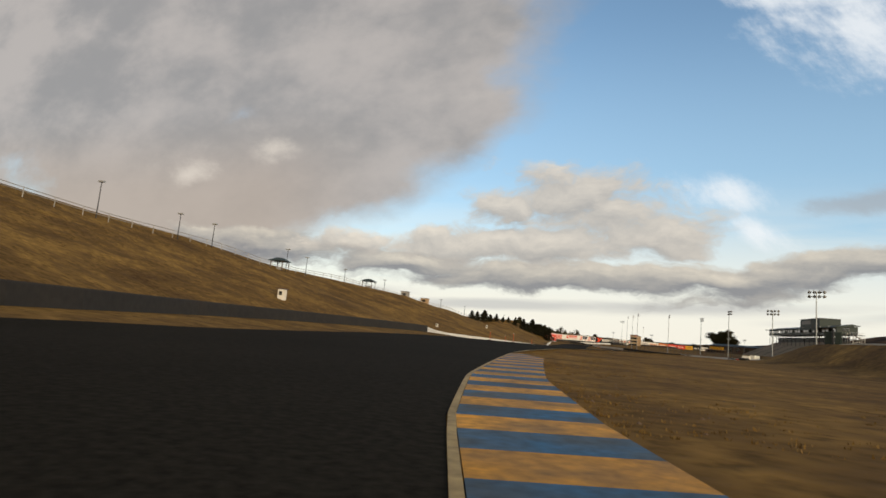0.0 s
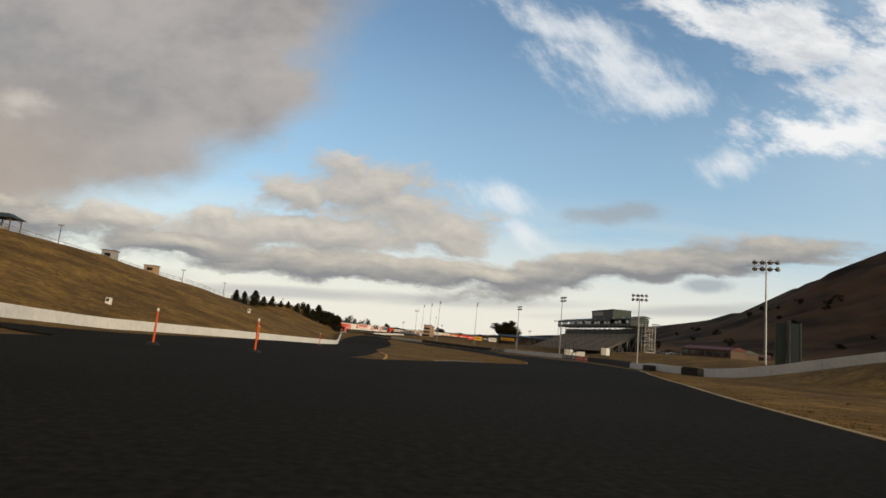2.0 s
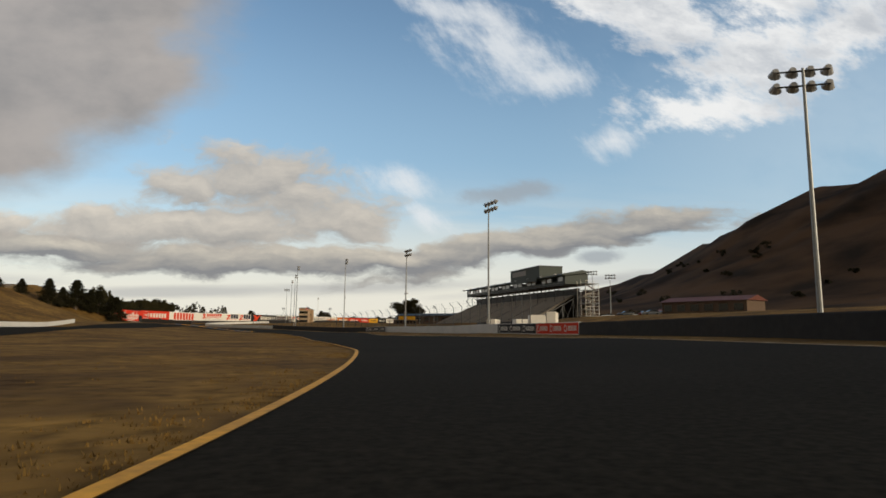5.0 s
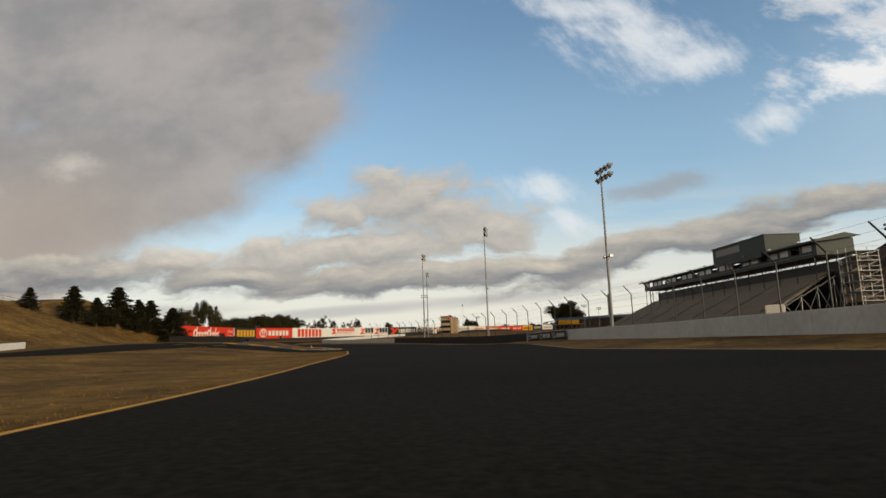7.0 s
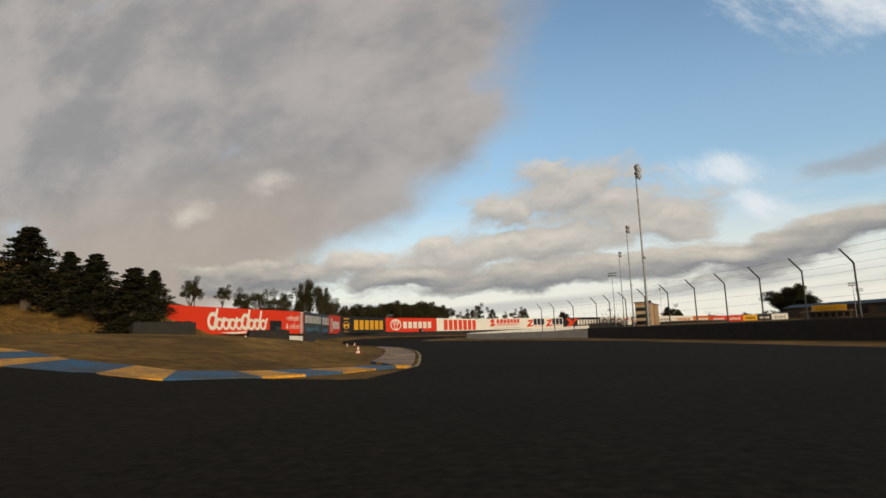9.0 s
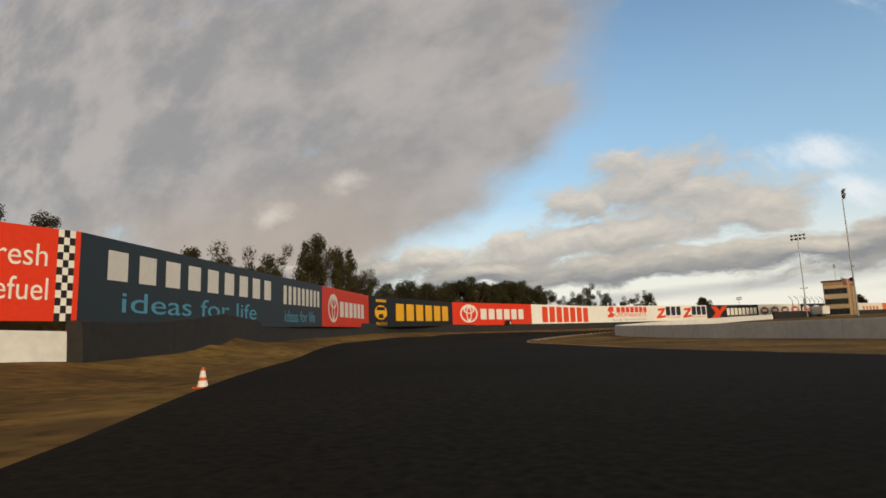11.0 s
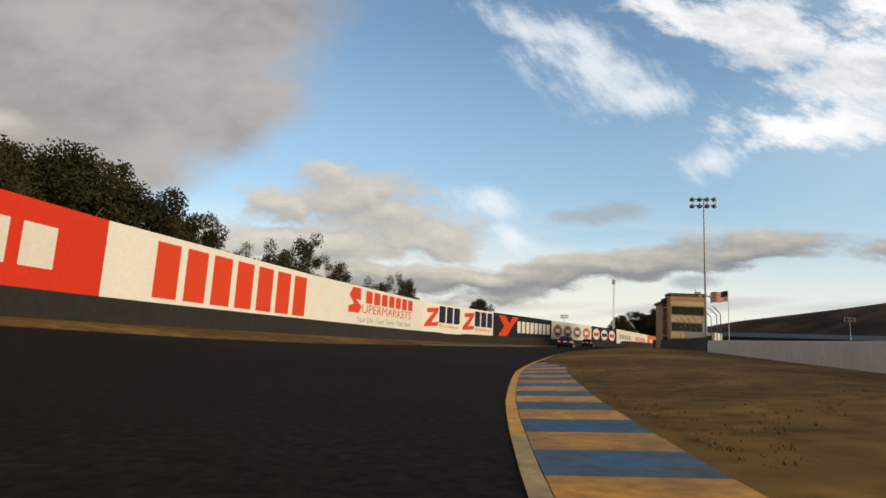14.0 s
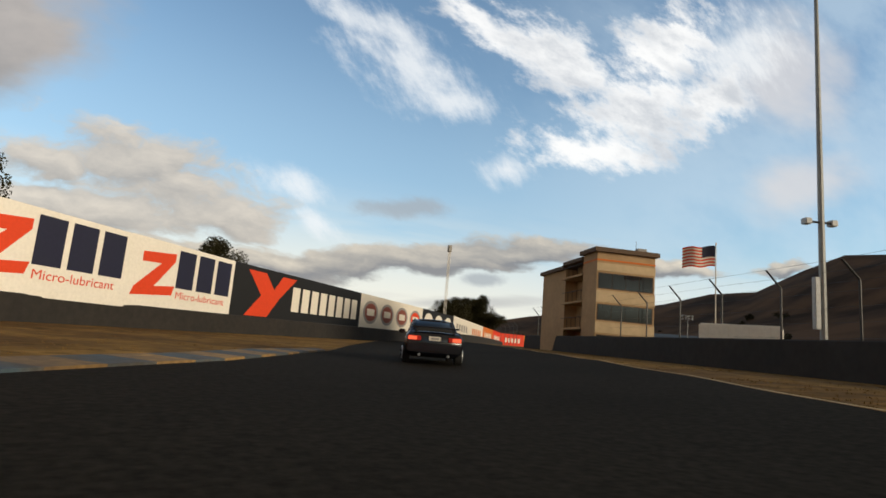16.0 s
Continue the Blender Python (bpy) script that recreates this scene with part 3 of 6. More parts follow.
# ---- walls ----
def barrier(name, pts, height, thick, material, label, category="barrier", lift=0.0, joint=0.0):
    """A low wall along a line, in butted blocks."""
    line = resample(pts, 4.0)
    thing = empty(name, label, category, kind="structure", at=(line[0].x, line[0].y, 0))
    inv = Matrix.Translation((-line[0].x, -line[0].y, 0))
    for p, q in zip(line, line[1:]):
        d = (q - p).normalized()
        s = Vector((-d.y, d.x)) * thick / 2
        q2 = q - d * joint
        bm = bmesh.new()
        vs = []
        for e in (p, q2):
            z0 = min(sheet_z(e.x + s.x, e.y + s.y), sheet_z(e.x - s.x, e.y - s.y)) - 0.1
            z1 = sheet_z(e.x, e.y) + height + lift
            for o, z, k in ((1, z0, 1), (-1, z0, 1), (-1, z1 - 0.06, 0.75), (-0.8, z1, 0.75), (0.8, z1, 0.75), (1, z1 - 0.06, 0.75)):
                vs.append(bm.verts.new((e.x + s.x * o * k, e.y + s.y * o * k, z)))
        a, b = vs[:6], vs[6:]
        bm.faces.new(a[::-1])
        bm.faces.new(b)
        for i in range(6):
            j = (i + 1) % 6
            bm.faces.new((a[i], a[j], b[j], b[i]))
        bmesh.ops.recalc_face_normals(bm, faces=bm.faces)
        bmesh.ops.transform(bm, matrix=inv, verts=bm.verts)
        part("wall_section", bm, material, thing)
    return thing

def U(pts):
    return [(x * M, y * M) for x, y in pts]

barrier("wall_left_black", U([(-18, -8), (-22, 18), (-27, 40), (-27, 65), (-24.8, 88.2)]), 0.95, 0.5, BLACK_BELT, "long low wall faced with black rubber belting")
barrier("wall_left_white", U([(-24.8, 88.6), (-26, 105), (-20, 140), (-14.5, 170), (-16, 210), (-19, 268), (-20.6, 296)]), 0.72, 0.3, CONCRETE, "long white painted concrete wall below the bank", joint=0.03)
barrier("wall_right_white", [(44, 85), (38, 97), (33.8, 105), (30.3, 114), (30, 123.2), (32.5, 141), (37, 161)], 0.9, 0.3, CONCRETE, "low white concrete wall bending round the mound", joint=0.03)
barrier("wall_right_faced", [(37, 161.2), (41.2, 180), (43.5, 199.9)], 1.05, 0.5, BLACK_BELT, "concrete wall faced with black rubber beside the track")
barrier("wall_right_long", [(43.5, 200.1), (43.4, 222), (43.4, 243), (41.6, 273.6), (38.0, 293.8)], 1.1, 0.3, CONCRETE, "long white painted concrete wall beside the track", joint=0.03)
barrier("wall_right_black", U([(40.3, 307), (36, 325), (27.5, 350), (16.9, 378.6)]), 1.2, 0.6, BLACK_BELT, "dark rubber-faced tyre wall on the outside of the bend")
barrier("wall_inner_white", U([(16.7, 379), (2, 402), (-6.8, 416.7), (-10.7, 427), (-11.5, 437.5), (-10.7, 450), (-8.3, 462.5), (-3, 475), (8, 502), (12.6, 510.6)]), 0.98, 0.3, CONCRETE, "white concrete wall curving round the inside verge", joint=0.03)
WALL_TOWER = [(12.3, 490.6), (15.4, 496.2), (19.0, 504.0), (22.2, 513.0), (25.6, 522.0), (29.4, 532.0), (36.0, 550.0)]
barrier("wall_inner_black", WALL_TOWER, 1.5, 0.6, BLACK_BELT, "black rubber-faced wall in front of the tower")

# ---- more materials ----
def paint(name, colour, rough=0.6):
    return mat(name, colour, rough, spec=0.22, grain=0.05, size=6, stain=0.22, stain_size=0.5, tint=tuple(c * 0.72 + 0.01 for c in colour))

RED = paint("red_board", (0.68, 0.040, 0.010))
ORANGE_RED = paint("orange_red_paint", (0.68, 0.060, 0.016))
WHITE = paint("white_board", (0.80, 0.77, 0.70))
CREAM = paint("cream_paint", (0.76, 0.72, 0.64))
CHARCOAL = paint("charcoal_board", (0.014, 0.015, 0.017))
SLATE = paint("slate_board", (0.028, 0.040, 0.050))
NAVY = paint("navy_paint", (0.018, 0.020, 0.045))
GOLD = paint("gold_paint", (0.78, 0.40, 0.012))
SKYBLUE = paint("pale_blue_paint", (0.10, 0.33, 0.46))
DULL_RED = paint("dull_red_paint", (0.24, 0.075, 0.055))
GREY = paint("grey_paint", (0.30, 0.29, 0.28))
ORANGE = paint("orange_paint", (0.62, 0.17, 0.03))
TAN = mat("tan_render", (0.44, 0.29, 0.155), 0.85, grain=0.08, size=2, stain=0.3, stain_size=0.4, bump=0.004)
SAND = mat("pale_sand_render", (0.56, 0.43, 0.27), 0.85, grain=0.08, size=2, stain=0.3, stain_size=0.4, bump=0.004)
BROWN = mat("brown_trim", (0.11, 0.068, 0.042), 0.8, grain=0.1, size=3, stain=0.3)
GLASS = mat("dark_window_glass", (0.012, 0.014, 0.016), 0.08, grain=0.1, size=1, stain=0.2)
TIER = mat("aluminium_benches", (0.27, 0.232, 0.185), 0.7, metal=0.0, grain=0.12, size=3, stain=0.4, stain_size=0.15)
GREEN_ROOF = mat("dark_green_sheet", (0.028, 0.044, 0.038), 0.6, grain=0.1, size=2, stain=0.3, stain_size=0.3)
FLOOD = mat("floodlight_casing", (0.40, 0.41, 0.42), 0.4, metal=0.3, grain=0.1, size=8, stain=0.2)
LENS = mat("floodlight_glass", (0.55, 0.57, 0.58), 0.15, grain=0.05, size=8, stain=0.1)
BARK = mat("grey_brown_bark", (0.10, 0.075, 0.055), 0.95, grain=0.3, size=4, stain=0.5, stain_size=1.0, bump=0.02)
LEAF_DARK = mat("dark_foliage", (0.018, 0.019, 0.008), 0.8, grain=0.5, size=0.9, stain=0.6, stain_size=0.35, tint=(0.034, 0.030, 0.012), spec=0.15)
LEAF_OLIVE = mat("olive_foliage", (0.030, 0.029, 0.011), 0.8, grain=0.5, size=0.9, stain=0.6, stain_size=0.3, tint=(0.056, 0.046, 0.018), spec=0.15)
CAR_BLACK = mat("black_car_paint", (0.006, 0.007, 0.012), 0.18, grain=0.05, size=3, stain=0.1, spec=0.6)
TYRE = mat("tyre_rubber", (0.012, 0.012, 0.012), 0.9, grain=0.2, size=12, stain=0.2)
TAIL = mat("red_tail_lens", (0.50, 0.02, 0.012), 0.2, grain=0.05, size=20, stain=0.1)
CONE = paint("orange_plastic", (0.60, 0.10, 0.02))
HILL_RAIL = mat("weathered_rail", (0.35, 0.33, 0.30), 0.8, grain=0.1, size=3, stain=0.3)

lit = bpy.data.materials.new("lit_tail_lamp")
lit.use_nodes = True
lb = lit.node_tree.nodes["Principled BSDF"]
lb.inputs["Base Color"].default_value = (0.6, 0.05, 0.02, 1)
lb.inputs["Emission Color"].default_value = (1.0, 0.16, 0.07, 1)
lb.inputs["Emission Strength"].default_value = 0.8
BRAKE = lit

# ---- mesh helpers ----
def add_box(bm, x0, y0, z0, x1, y1, z1):
    m = bmesh.ops.create_cube(bm, size=1)
    for v in m["verts"]:
        v.co = ((x0 + x1) / 2 + v.co.x * (x1 - x0), (y0 + y1) / 2 + v.co.y * (y1 - y0), (z0 + z1) / 2 + v.co.z * (z1 - z0))

def box_part(name, parent, material, x0, y0, z0, x1, y1, z1, label="", bevel=0.0):
    bm = bmesh.new()
    add_box(bm, x0, y0, z0, x1, y1, z1)
    if bevel:
        bmesh.ops.bevel(bm, geom=bm.edges[:], offset=bevel, segments=2, affect="EDGES")
    return part(name, bm, material, parent, label)

def tube(bm, p, q, r0, r1=None, sides=6):
    p, q = Vector(p), Vector(q)
    d = q - p
    rot = d.to_track_quat("Z", "Y").to_matrix()
    rings = []
    for c, r in ((p, r0), (q, r0 if r1 is None else r1)):
        rings.append([bm.verts.new(c + rot @ Vector((math.cos(2 * math.pi * k / sides) * r, math.sin(2 * math.pi * k / sides) * r, 0))) for k in range(sides)])
    for k in range(sides):
        j = (k + 1) % sides
        bm.faces.new((rings[0][k], rings[0][j], rings[1][j], rings[1][k]))
    bm.faces.new(rings[0][::-1])
    bm.faces.new(rings[1])

def tube_part(name, parent, material, p, q, r0, r1=None, sides=8, label=""):
    bm = bmesh.new()
    tube(bm, p, q, r0, r1, sides)
    return part(name, bm, material, parent, label)

# ---- kerbs and edge lines ----
def edge_run(t0, t1, side, step):
    """Points along a road edge, evenly spaced, with the outward direction."""
    ts = np.linspace(t0, t1, 120)
    table = EDGE_R if side > 0 else EDGE_L
    pts = [edge_point(t, side * lerp(table, t)) for t in ts]
    cum = np.concatenate([[0], np.cumsum([(b - a).length for a, b in zip(pts, pts[1:])])])
    n = max(2, int(cum[-1] / step))
    xs = np.interp(np.linspace(0, cum[-1], n + 1), cum, [p.x for p in pts])
    ys = np.interp(np.linspace(0, cum[-1], n + 1), cum, [p.y for p in pts])
    line = [Vector((x, y)) for x, y in zip(xs, ys)]
    outs = []
    for i in range(len(line)):
        d = (line[min(i + 1, n)] - line[max(i - 1, 0)]).normalized()
        outs.append(Vector((d.y, -d.x)) * side)
    return line, outs

def kerb(t0, t1, side, width, label, first=0, block=0.95, inset=0.28, worn=False):
    line, outs = edge_run(t0, t1, side, block)
    return kerb_along(line, outs, side, width, label, first, inset, worn)

def kerb_along(line, outs, side, width, label, first=0, inset=0.28, worn=False):
    a_mat, b_mat = (FADED_BLUE, FADED_YELLOW) if worn else (BLUE, YELLOW)
    o = line[0]
    thing = empty("kerb", label, "kerb", "striped corner kerbs", at=(o.x, o.y, 0))
    for i in range(len(line) - 1):
        vs = []
        for j in (i, i + 1):
            p, n = line[j], outs[j]
            taper = min(1.0, 0.3 + j * 0.18, 0.3 + (len(line) - 1 - j) * 0.18)
            for k, (w, h) in enumerate(((inset, 0.062), (inset + width * taper, 0.10), (inset + width * taper, -0.1), (inset, -0.1))):
                q = p + n * w
                vs.append((q.x - o.x, q.y - o.y, sheet_z(q.x, q.y) + h))
        fs = [(0, 1, 5, 4), (1, 2, 6, 5), (2, 3, 7, 6), (3, 0, 4, 7), (3, 2, 1, 0), (4, 5, 6, 7)]
        if side < 0:
            fs = [f[::-1] for f in fs]
        link_mesh("kerb_block", vs, fs, a_mat if (i + first) % 2 else b_mat, thing)
    return thing

def edge_line(t0, t1, side, width, material, label, shift=0.0, lift=0.062):
    line, outs = edge_run(t0, t1, side, 1.5)
    a = [p + n * shift for p, n in zip(line, outs)]
    b = [p + n * (shift + width) for p, n in zip(line, outs)]
    if side < 0:
        a, b = b, a
    ob = ribbon("edge_line", a, b, material, lift, 1)
    return tagged(ob, label, "road marking", kind="structure")

kerb(-0.12, 0.92, 1, 1.62, "worn blue and yellow striped kerb on the inside of a bend", inset=0.10)
kerb(9.6, 10.75, -1, 1.65, "blue and yellow striped kerb round the left-hand bend")
turn = resample([(-4, 298.2), (1, 297.6), (5, 297), (6.9, 297.6), (8.6, 298), (10.2, 299.6), (11.3, 302), (11.9, 304.9)], 1.6)
sides = []
for i in range(len(turn)):
    d = (turn[min(i + 1, len(turn) - 1)] - turn[max(i - 1, 0)]).normalized()
    sides.append(Vector((-d.y, d.x)))
kerb_along(turn, sides, -1, 2.1, "worn blue and yellow kerb at the road junction", 1, 0.0)
kerb(13.0, 14.82, 1, 1.25, "bright blue and yellow kerb on the inside verge", first=1, inset=0.16)
kerb(15.75, 16.9, -1, 1.2, "low worn blue and yellow kerb at the outer edge", block=1.3, worn=True)
kerb(3.2, 3.72, -1, 0.42, "faded dusty kerb along the infield", block=1.5, inset=0.02, worn=True)
edge_line(-2.5, 0.95, 1, 0.09, LINE, "cream painted line beside the kerb")
edge_line(1.0, 8.6, 1, 0.16, LINE, "faded yellow line along the track edge")
edge_line(4.4, 9.0, -1, 0.16, LINE_YELLOW, "yellow painted line along the infield grass")
tip = resample([(-6.2, 88.6), (-6.0, 95), (-5.9, 103), (-6.2, 114)], 2)
ta, tb = offset_line(tip, 0.0, 0.15)
tagged(ribbon("edge_line", ta, tb, LINE_YELLOW, 0.045, 1), "yellow painted line along the tip of the infield", "road marking", kind="structure")
edge_line(9.55, 10.8, -1, 0.11, LINE, "cream painted line beside the kerb")
edge_line(11.9, 13.0, 1, 0.16, LINE_YELLOW, "yellow painted line along the inside verge")
edge_line(13.0, 14.2, 1, 0.15, LINE, "worn cream painted line beside the kerb")
edge_line(14.2, 15.1, 1, 0.15, LINE_YELLOW, "yellow painted line beside the kerb")
edge_line(15.1, 20.0, 1, 0.10, LINE, "cream painted line along the track edge")

# ---- hoardings along the outside of the last bend ----
class Board:
    """A painted board between two plan points; (s, h) are metres along it and a fraction of its height."""
    def __init__(self, p, q, b0, b1, t0, t1, material, label, thick=0.14):
        self.p, self.q = Vector(p) * M, Vector(q) * M
        self.len = (self.q - self.p).length
        self.d = (self.q - self.p).normalized()
        self.n = Vector((self.d.y, -self.d.x))
        self.b0, self.b1, self.t0, self.t1 = b0 * M, b1 * M, t0 * M, t1 * M
        self.ob = empty("hoarding", label, "billboard", "painted hoardings along the track", at=(self.p.x, self.p.y, self.b0))
        vs = [self.at(s, h, o) for o in (0, -thick) for s, h in ((0, 0), (self.len, 0), (self.len, 1), (0, 1))]
        fs = [(0, 1, 2, 3), (7, 6, 5, 4), (0, 4, 5, 1), (1, 5, 6, 2), (2, 6, 7, 3), (3, 7, 4, 0)]
        link_mesh("panel", vs, fs, material, self.ob)

    def at(self, s, h, out=0.0):
        u = s / self.len
        b, t = self.b0 + (self.b1 - self.b0) * u, self.t0 + (self.t1 - self.t0) * u
        w = self.p + self.d * s + self.n * out
        return (w.x - self.p.x, w.y - self.p.y, b + (t - b) * h - self.b0)

    def shapes(self, name, polys, material, label="", out=0.012):
        vs, fs = [], []
        for i, poly in enumerate(polys):
            fs.append(tuple(range(len(vs), len(vs) + len(poly))))
            vs += [self.at(s * self.len, h, out + 0.0006 * (i % 9)) for s, h in poly]
        return tagged(link_mesh(name, vs, fs, material, self.ob), label)

    def text(self, name, words, s0, s1, h0, h1, material, label=""):
        cu = bpy.data.curves.new(name, "FONT")
        cu.body = words
        tmp = bpy.data.objects.new(name, cu)
        scene.collection.objects.link(tmp)
        dg = bpy.context.evaluated_depsgraph_get()
        me = bpy.data.meshes.new_from_object(tmp.evaluated_get(dg))
        bpy.data.objects.remove(tmp)
        bpy.data.curves.remove(cu)
        co = np.array([v.co[:] for v in me.vertices])
        lo, hi = co.min(0), co.max(0)
        for v in me.vertices:
            a, b = (v.co.x - lo[0]) / (hi[0] - lo[0]), (v.co.y - lo[1]) / (hi[1] - lo[1])
            v.co = self.at((s0 + (s1 - s0) * a) * self.len, h0 + (h1 - h0) * b, 0.014)
        # one part for each joined shape of the lettering
        root = list(range(len(me.vertices)))
        def find(i):
            while root[i] != i:
                root[i] = root[root[i]]
                i = root[i]
            return i
        for f in me.polygons:
            vs = list(f.vertices)
            for v in vs[1:]:
                root[find(v)] = find(vs[0])
        glyphs = {}
        for f in me.polygons:
            glyphs.setdefault(find(f.vertices[0]), []).append(list(f.vertices))
        pts = [v.co[:] for v in me.vertices]
        for faces in glyphs.values():
            ids = sorted(set(i for f in faces for i in f))
            pos = {v: k for k, v in enumerate(ids)}
            tagged(link_mesh("letter", [pts[i] for i in ids], [[pos[i] for i in f] for f in faces], material, self.ob), label)
        bpy.data.meshes.remove(me)

    def word(self, groups, material, label=""):
        """One part for each letter-sized group of bars."""
        for g in groups:
            self.shapes("letter_bar", g, material, label)

def rect(s0, s1, h0, h1, lean=0.0):
    return [(s0, h0), (s1, h0), (s1 + lean, h1), (s0 + lean, h1)]

def bars(s0, s1, h0, h1, count, lean=0.0, fill=0.62, step=0.0):
    """A row of plain upright bars that stand for a word."""
    w = (s1 - s0) / count
    return [[rect(s0 + w * (k + 0.14), s0 + w * (k + 0.14 + fill), h0, h1 - step * k, lean)] for k in range(count)]

def disc(s, h, rs, rh, n=28):
    return [(s + rs * math.cos(2 * math.pi * k / n), h + rh * math.sin(2 * math.pi * k / n)) for k in range(n)]

def ring(s, h, rs, rh, k0=0.82, n=32):
    out = []
    for k in range(n):
        a, b = 2 * math.pi * k / n, 2 * math.pi * (k + 1) / n
        out.append([(s + rs * k0 * math.cos(a), h + rh * k0 * math.sin(a)), (s + rs * math.cos(a), h + rh * math.sin(a)), (s + rs * math.cos(b), h + rh * math.sin(b)), (s + rs * k0 * math.cos(b), h + rh * k0 * math.sin(b))])
    return out

def oval_badge(bd, s, h, rs, rh, material):
    bd.shapes("emblem", ring(s, h, rs, rh) + ring(s, h + rh * 0.40, rs * 0.62, rh * 0.42, 0.72) + ring(s, h - rh * 0.02, rs * 0.30, rh * 0.92, 0.66), material, "plain oval emblem painted in cream")

# red board with a white swash, half sunk in the bank
b = Board((-27.7, 354.1), (-22.8, 376.0), 1.75, 1.75, 5.05, 4.85, RED, "long red hoarding with white script shapes and small lettering")
curl = []
for k in range(9):
    s = 0.27 + 0.046 * k
    up = (0.96, 0.64, 0.60, 0.66, 0.58, 0.97, 0.62, 0.95, 0.66)[k]
    curl += [rect(s + 0.012, s + 0.027, 0.20, up, 0.020)]
    curl += ring(s + 0.010, 0.38 + (0.10 if k in (0, 5) else 0), 0.026 if k not in (0, 5) else 0.036, 0.23 if k not in (0, 5) else 0.34, 0.55, 16)
b.shapes("script_shape", curl, CREAM, "flowing white script shapes")
b.shapes("underline", [[(0.33, 0.06), (0.42, 0.0), (0.54, 0.05), (0.62, 0.12), (0.52, 0.11), (0.42, 0.08)]], CREAM, "white swash")
b.text("slogan_upper", "refresh", 0.845, 0.955, 0.58, 0.82, CREAM, "white lettering")
b.text("slogan_lower", "& refuel", 0.84, 0.958, 0.22, 0.46, CREAM, "white lettering")
b.shapes("doorway", [rect(0.70, 0.80, 0.0, 0.56)], CHARCOAL, "dark doorway with a glazed hatch", 0.016)
b.shapes("hatch", [rect(0.752, 0.795, 0.06, 0.30)], GREEN_ROOF, "dull green hatch", 0.03)
b.shapes("checks", [rect(0.968 + 0.008 * i, 0.976 + 0.008 * i, k / 12, (k + 1) / 12) for k in range(12) for i in range(3) if (i + k) % 2], CREAM, "white checks")
b.shapes("check_ground", [rect(0.968, 0.992, 0, 1)], CHARCOAL, "black band", 0.006)

A, Z = Vector((-22.8, 376.0)), Vector((-43.8, 433.1))
mid = lambda k: A.lerp(Z, k)
b = Board(A, mid(0.36), 1.75, 2.0, 4.85, 5.6, SLATE, "slate grey hoarding with white and pale blue lettering")
b.word(bars(0.06, 0.95, 0.50, 0.86, 9), CREAM)
b.text("slogan", "ideas for life", 0.12, 0.80, 0.12, 0.38, SKYBLUE, "pale blue lettering")
b = Board(mid(0.36), mid(0.571), 2.0, 2.3, 5.6, 6.05, SLATE, "second slate grey hoarding with white bars")
b.word(bars(0.08, 0.94, 0.46, 0.84, 9), CREAM)
b.text("slogan", "ideas for life", 0.12, 0.80, 0.10, 0.34, SKYBLUE, "pale blue lettering")
b = Board(mid(0.571), Z, 2.3, 2.75, 6.05, 7.0, RED, "red hoarding with a cream oval emblem and bars")
oval_badge(b, 0.18, 0.48, 0.088, 0.37, CREAM)
b.word(bars(0.285, 0.86, 0.26, 0.68, 6, fill=0.74), CREAM)
b = Board(Z, (-43.1, 462.1), 2.75, 3.2, 7.0, 7.4, CHARCOAL, "charcoal hoarding with gold emblem and gold bars")
octo = [(0.115 + 0.062 * math.cos(math.pi / 8 + k * math.pi / 4), 0.48 + 0.25 * math.sin(math.pi / 8 + k * math.pi / 4)) for k in range(8)]
b.shapes("emblem", [octo], GOLD, "gold eight-sided emblem")
b.shapes("emblem_cut", [[(0.070, 0.55), (0.160, 0.55), (0.146, 0.66), (0.084, 0.66)], [(0.088, 0.29), (0.142, 0.29), (0.134, 0.43), (0.096, 0.43)]], CHARCOAL, "dark cut-outs", 0.02)
b.word(bars(0.065, 0.168, 0.82, 0.91, 6, fill=0.74), GOLD)
b.text("caption", "TRUCKS", 0.062, 0.170, 0.06, 0.155, GOLD, "gold lettering")
b.word(bars(0.25, 0.94, 0.20, 0.80, 6, fill=0.76), GOLD)
b = Board((-43.1, 462.1), (-35.4, 488.8), 3.2, 3.4, 7.4, 7.7, RED, "red hoarding with a cream oval emblem and large bars")
oval_badge(b, 0.18, 0.52, 0.10, 0.40, CREAM)
b.word(bars(0.30, 0.89, 0.26, 0.74, 6, fill=0.74), CREAM)
A, Z = Vector((-35.4, 488.8)), Vector((-22.8, 517.4))
b = Board(A, A.lerp(Z, 0.72), 3.4, 3.4, 7.7, 7.65, WHITE, "white hoarding with tall red bars")
b.word(bars(0.15, 0.98, 0.10, 0.90, 7, fill=0.76), ORANGE_RED)
b = Board(A.lerp(Z, 0.72), (-13.2, 542.3), 3.4, 3.9, 7.65, 8.35, WHITE, "white hoarding with red and grey lettering")
b.shapes("initial", [[(0.245, 0.33), (0.325, 0.33), (0.345, 0.50), (0.295, 0.66), (0.335, 0.66), (0.33, 0.95), (0.27, 0.95), (0.245, 0.74), (0.285, 0.55), (0.245, 0.48)]], ORANGE_RED, "tall red initial shape")
b.word(bars(0.365, 0.86, 0.60, 0.92, 7, fill=0.78), ORANGE_RED)
b.text("caption", "UPERMARKETS", 0.35, 0.84, 0.34, 0.57, ORANGE_RED, "red lettering")
b.text("slogan", "Your Life \u2022 Your Town \u2022 Your Store", 0.31, 0.84, 0.11, 0.25, GREY, "grey lettering")
A, Z = Vector((-13.2, 542.3)), Vector((0.5, 557.7))
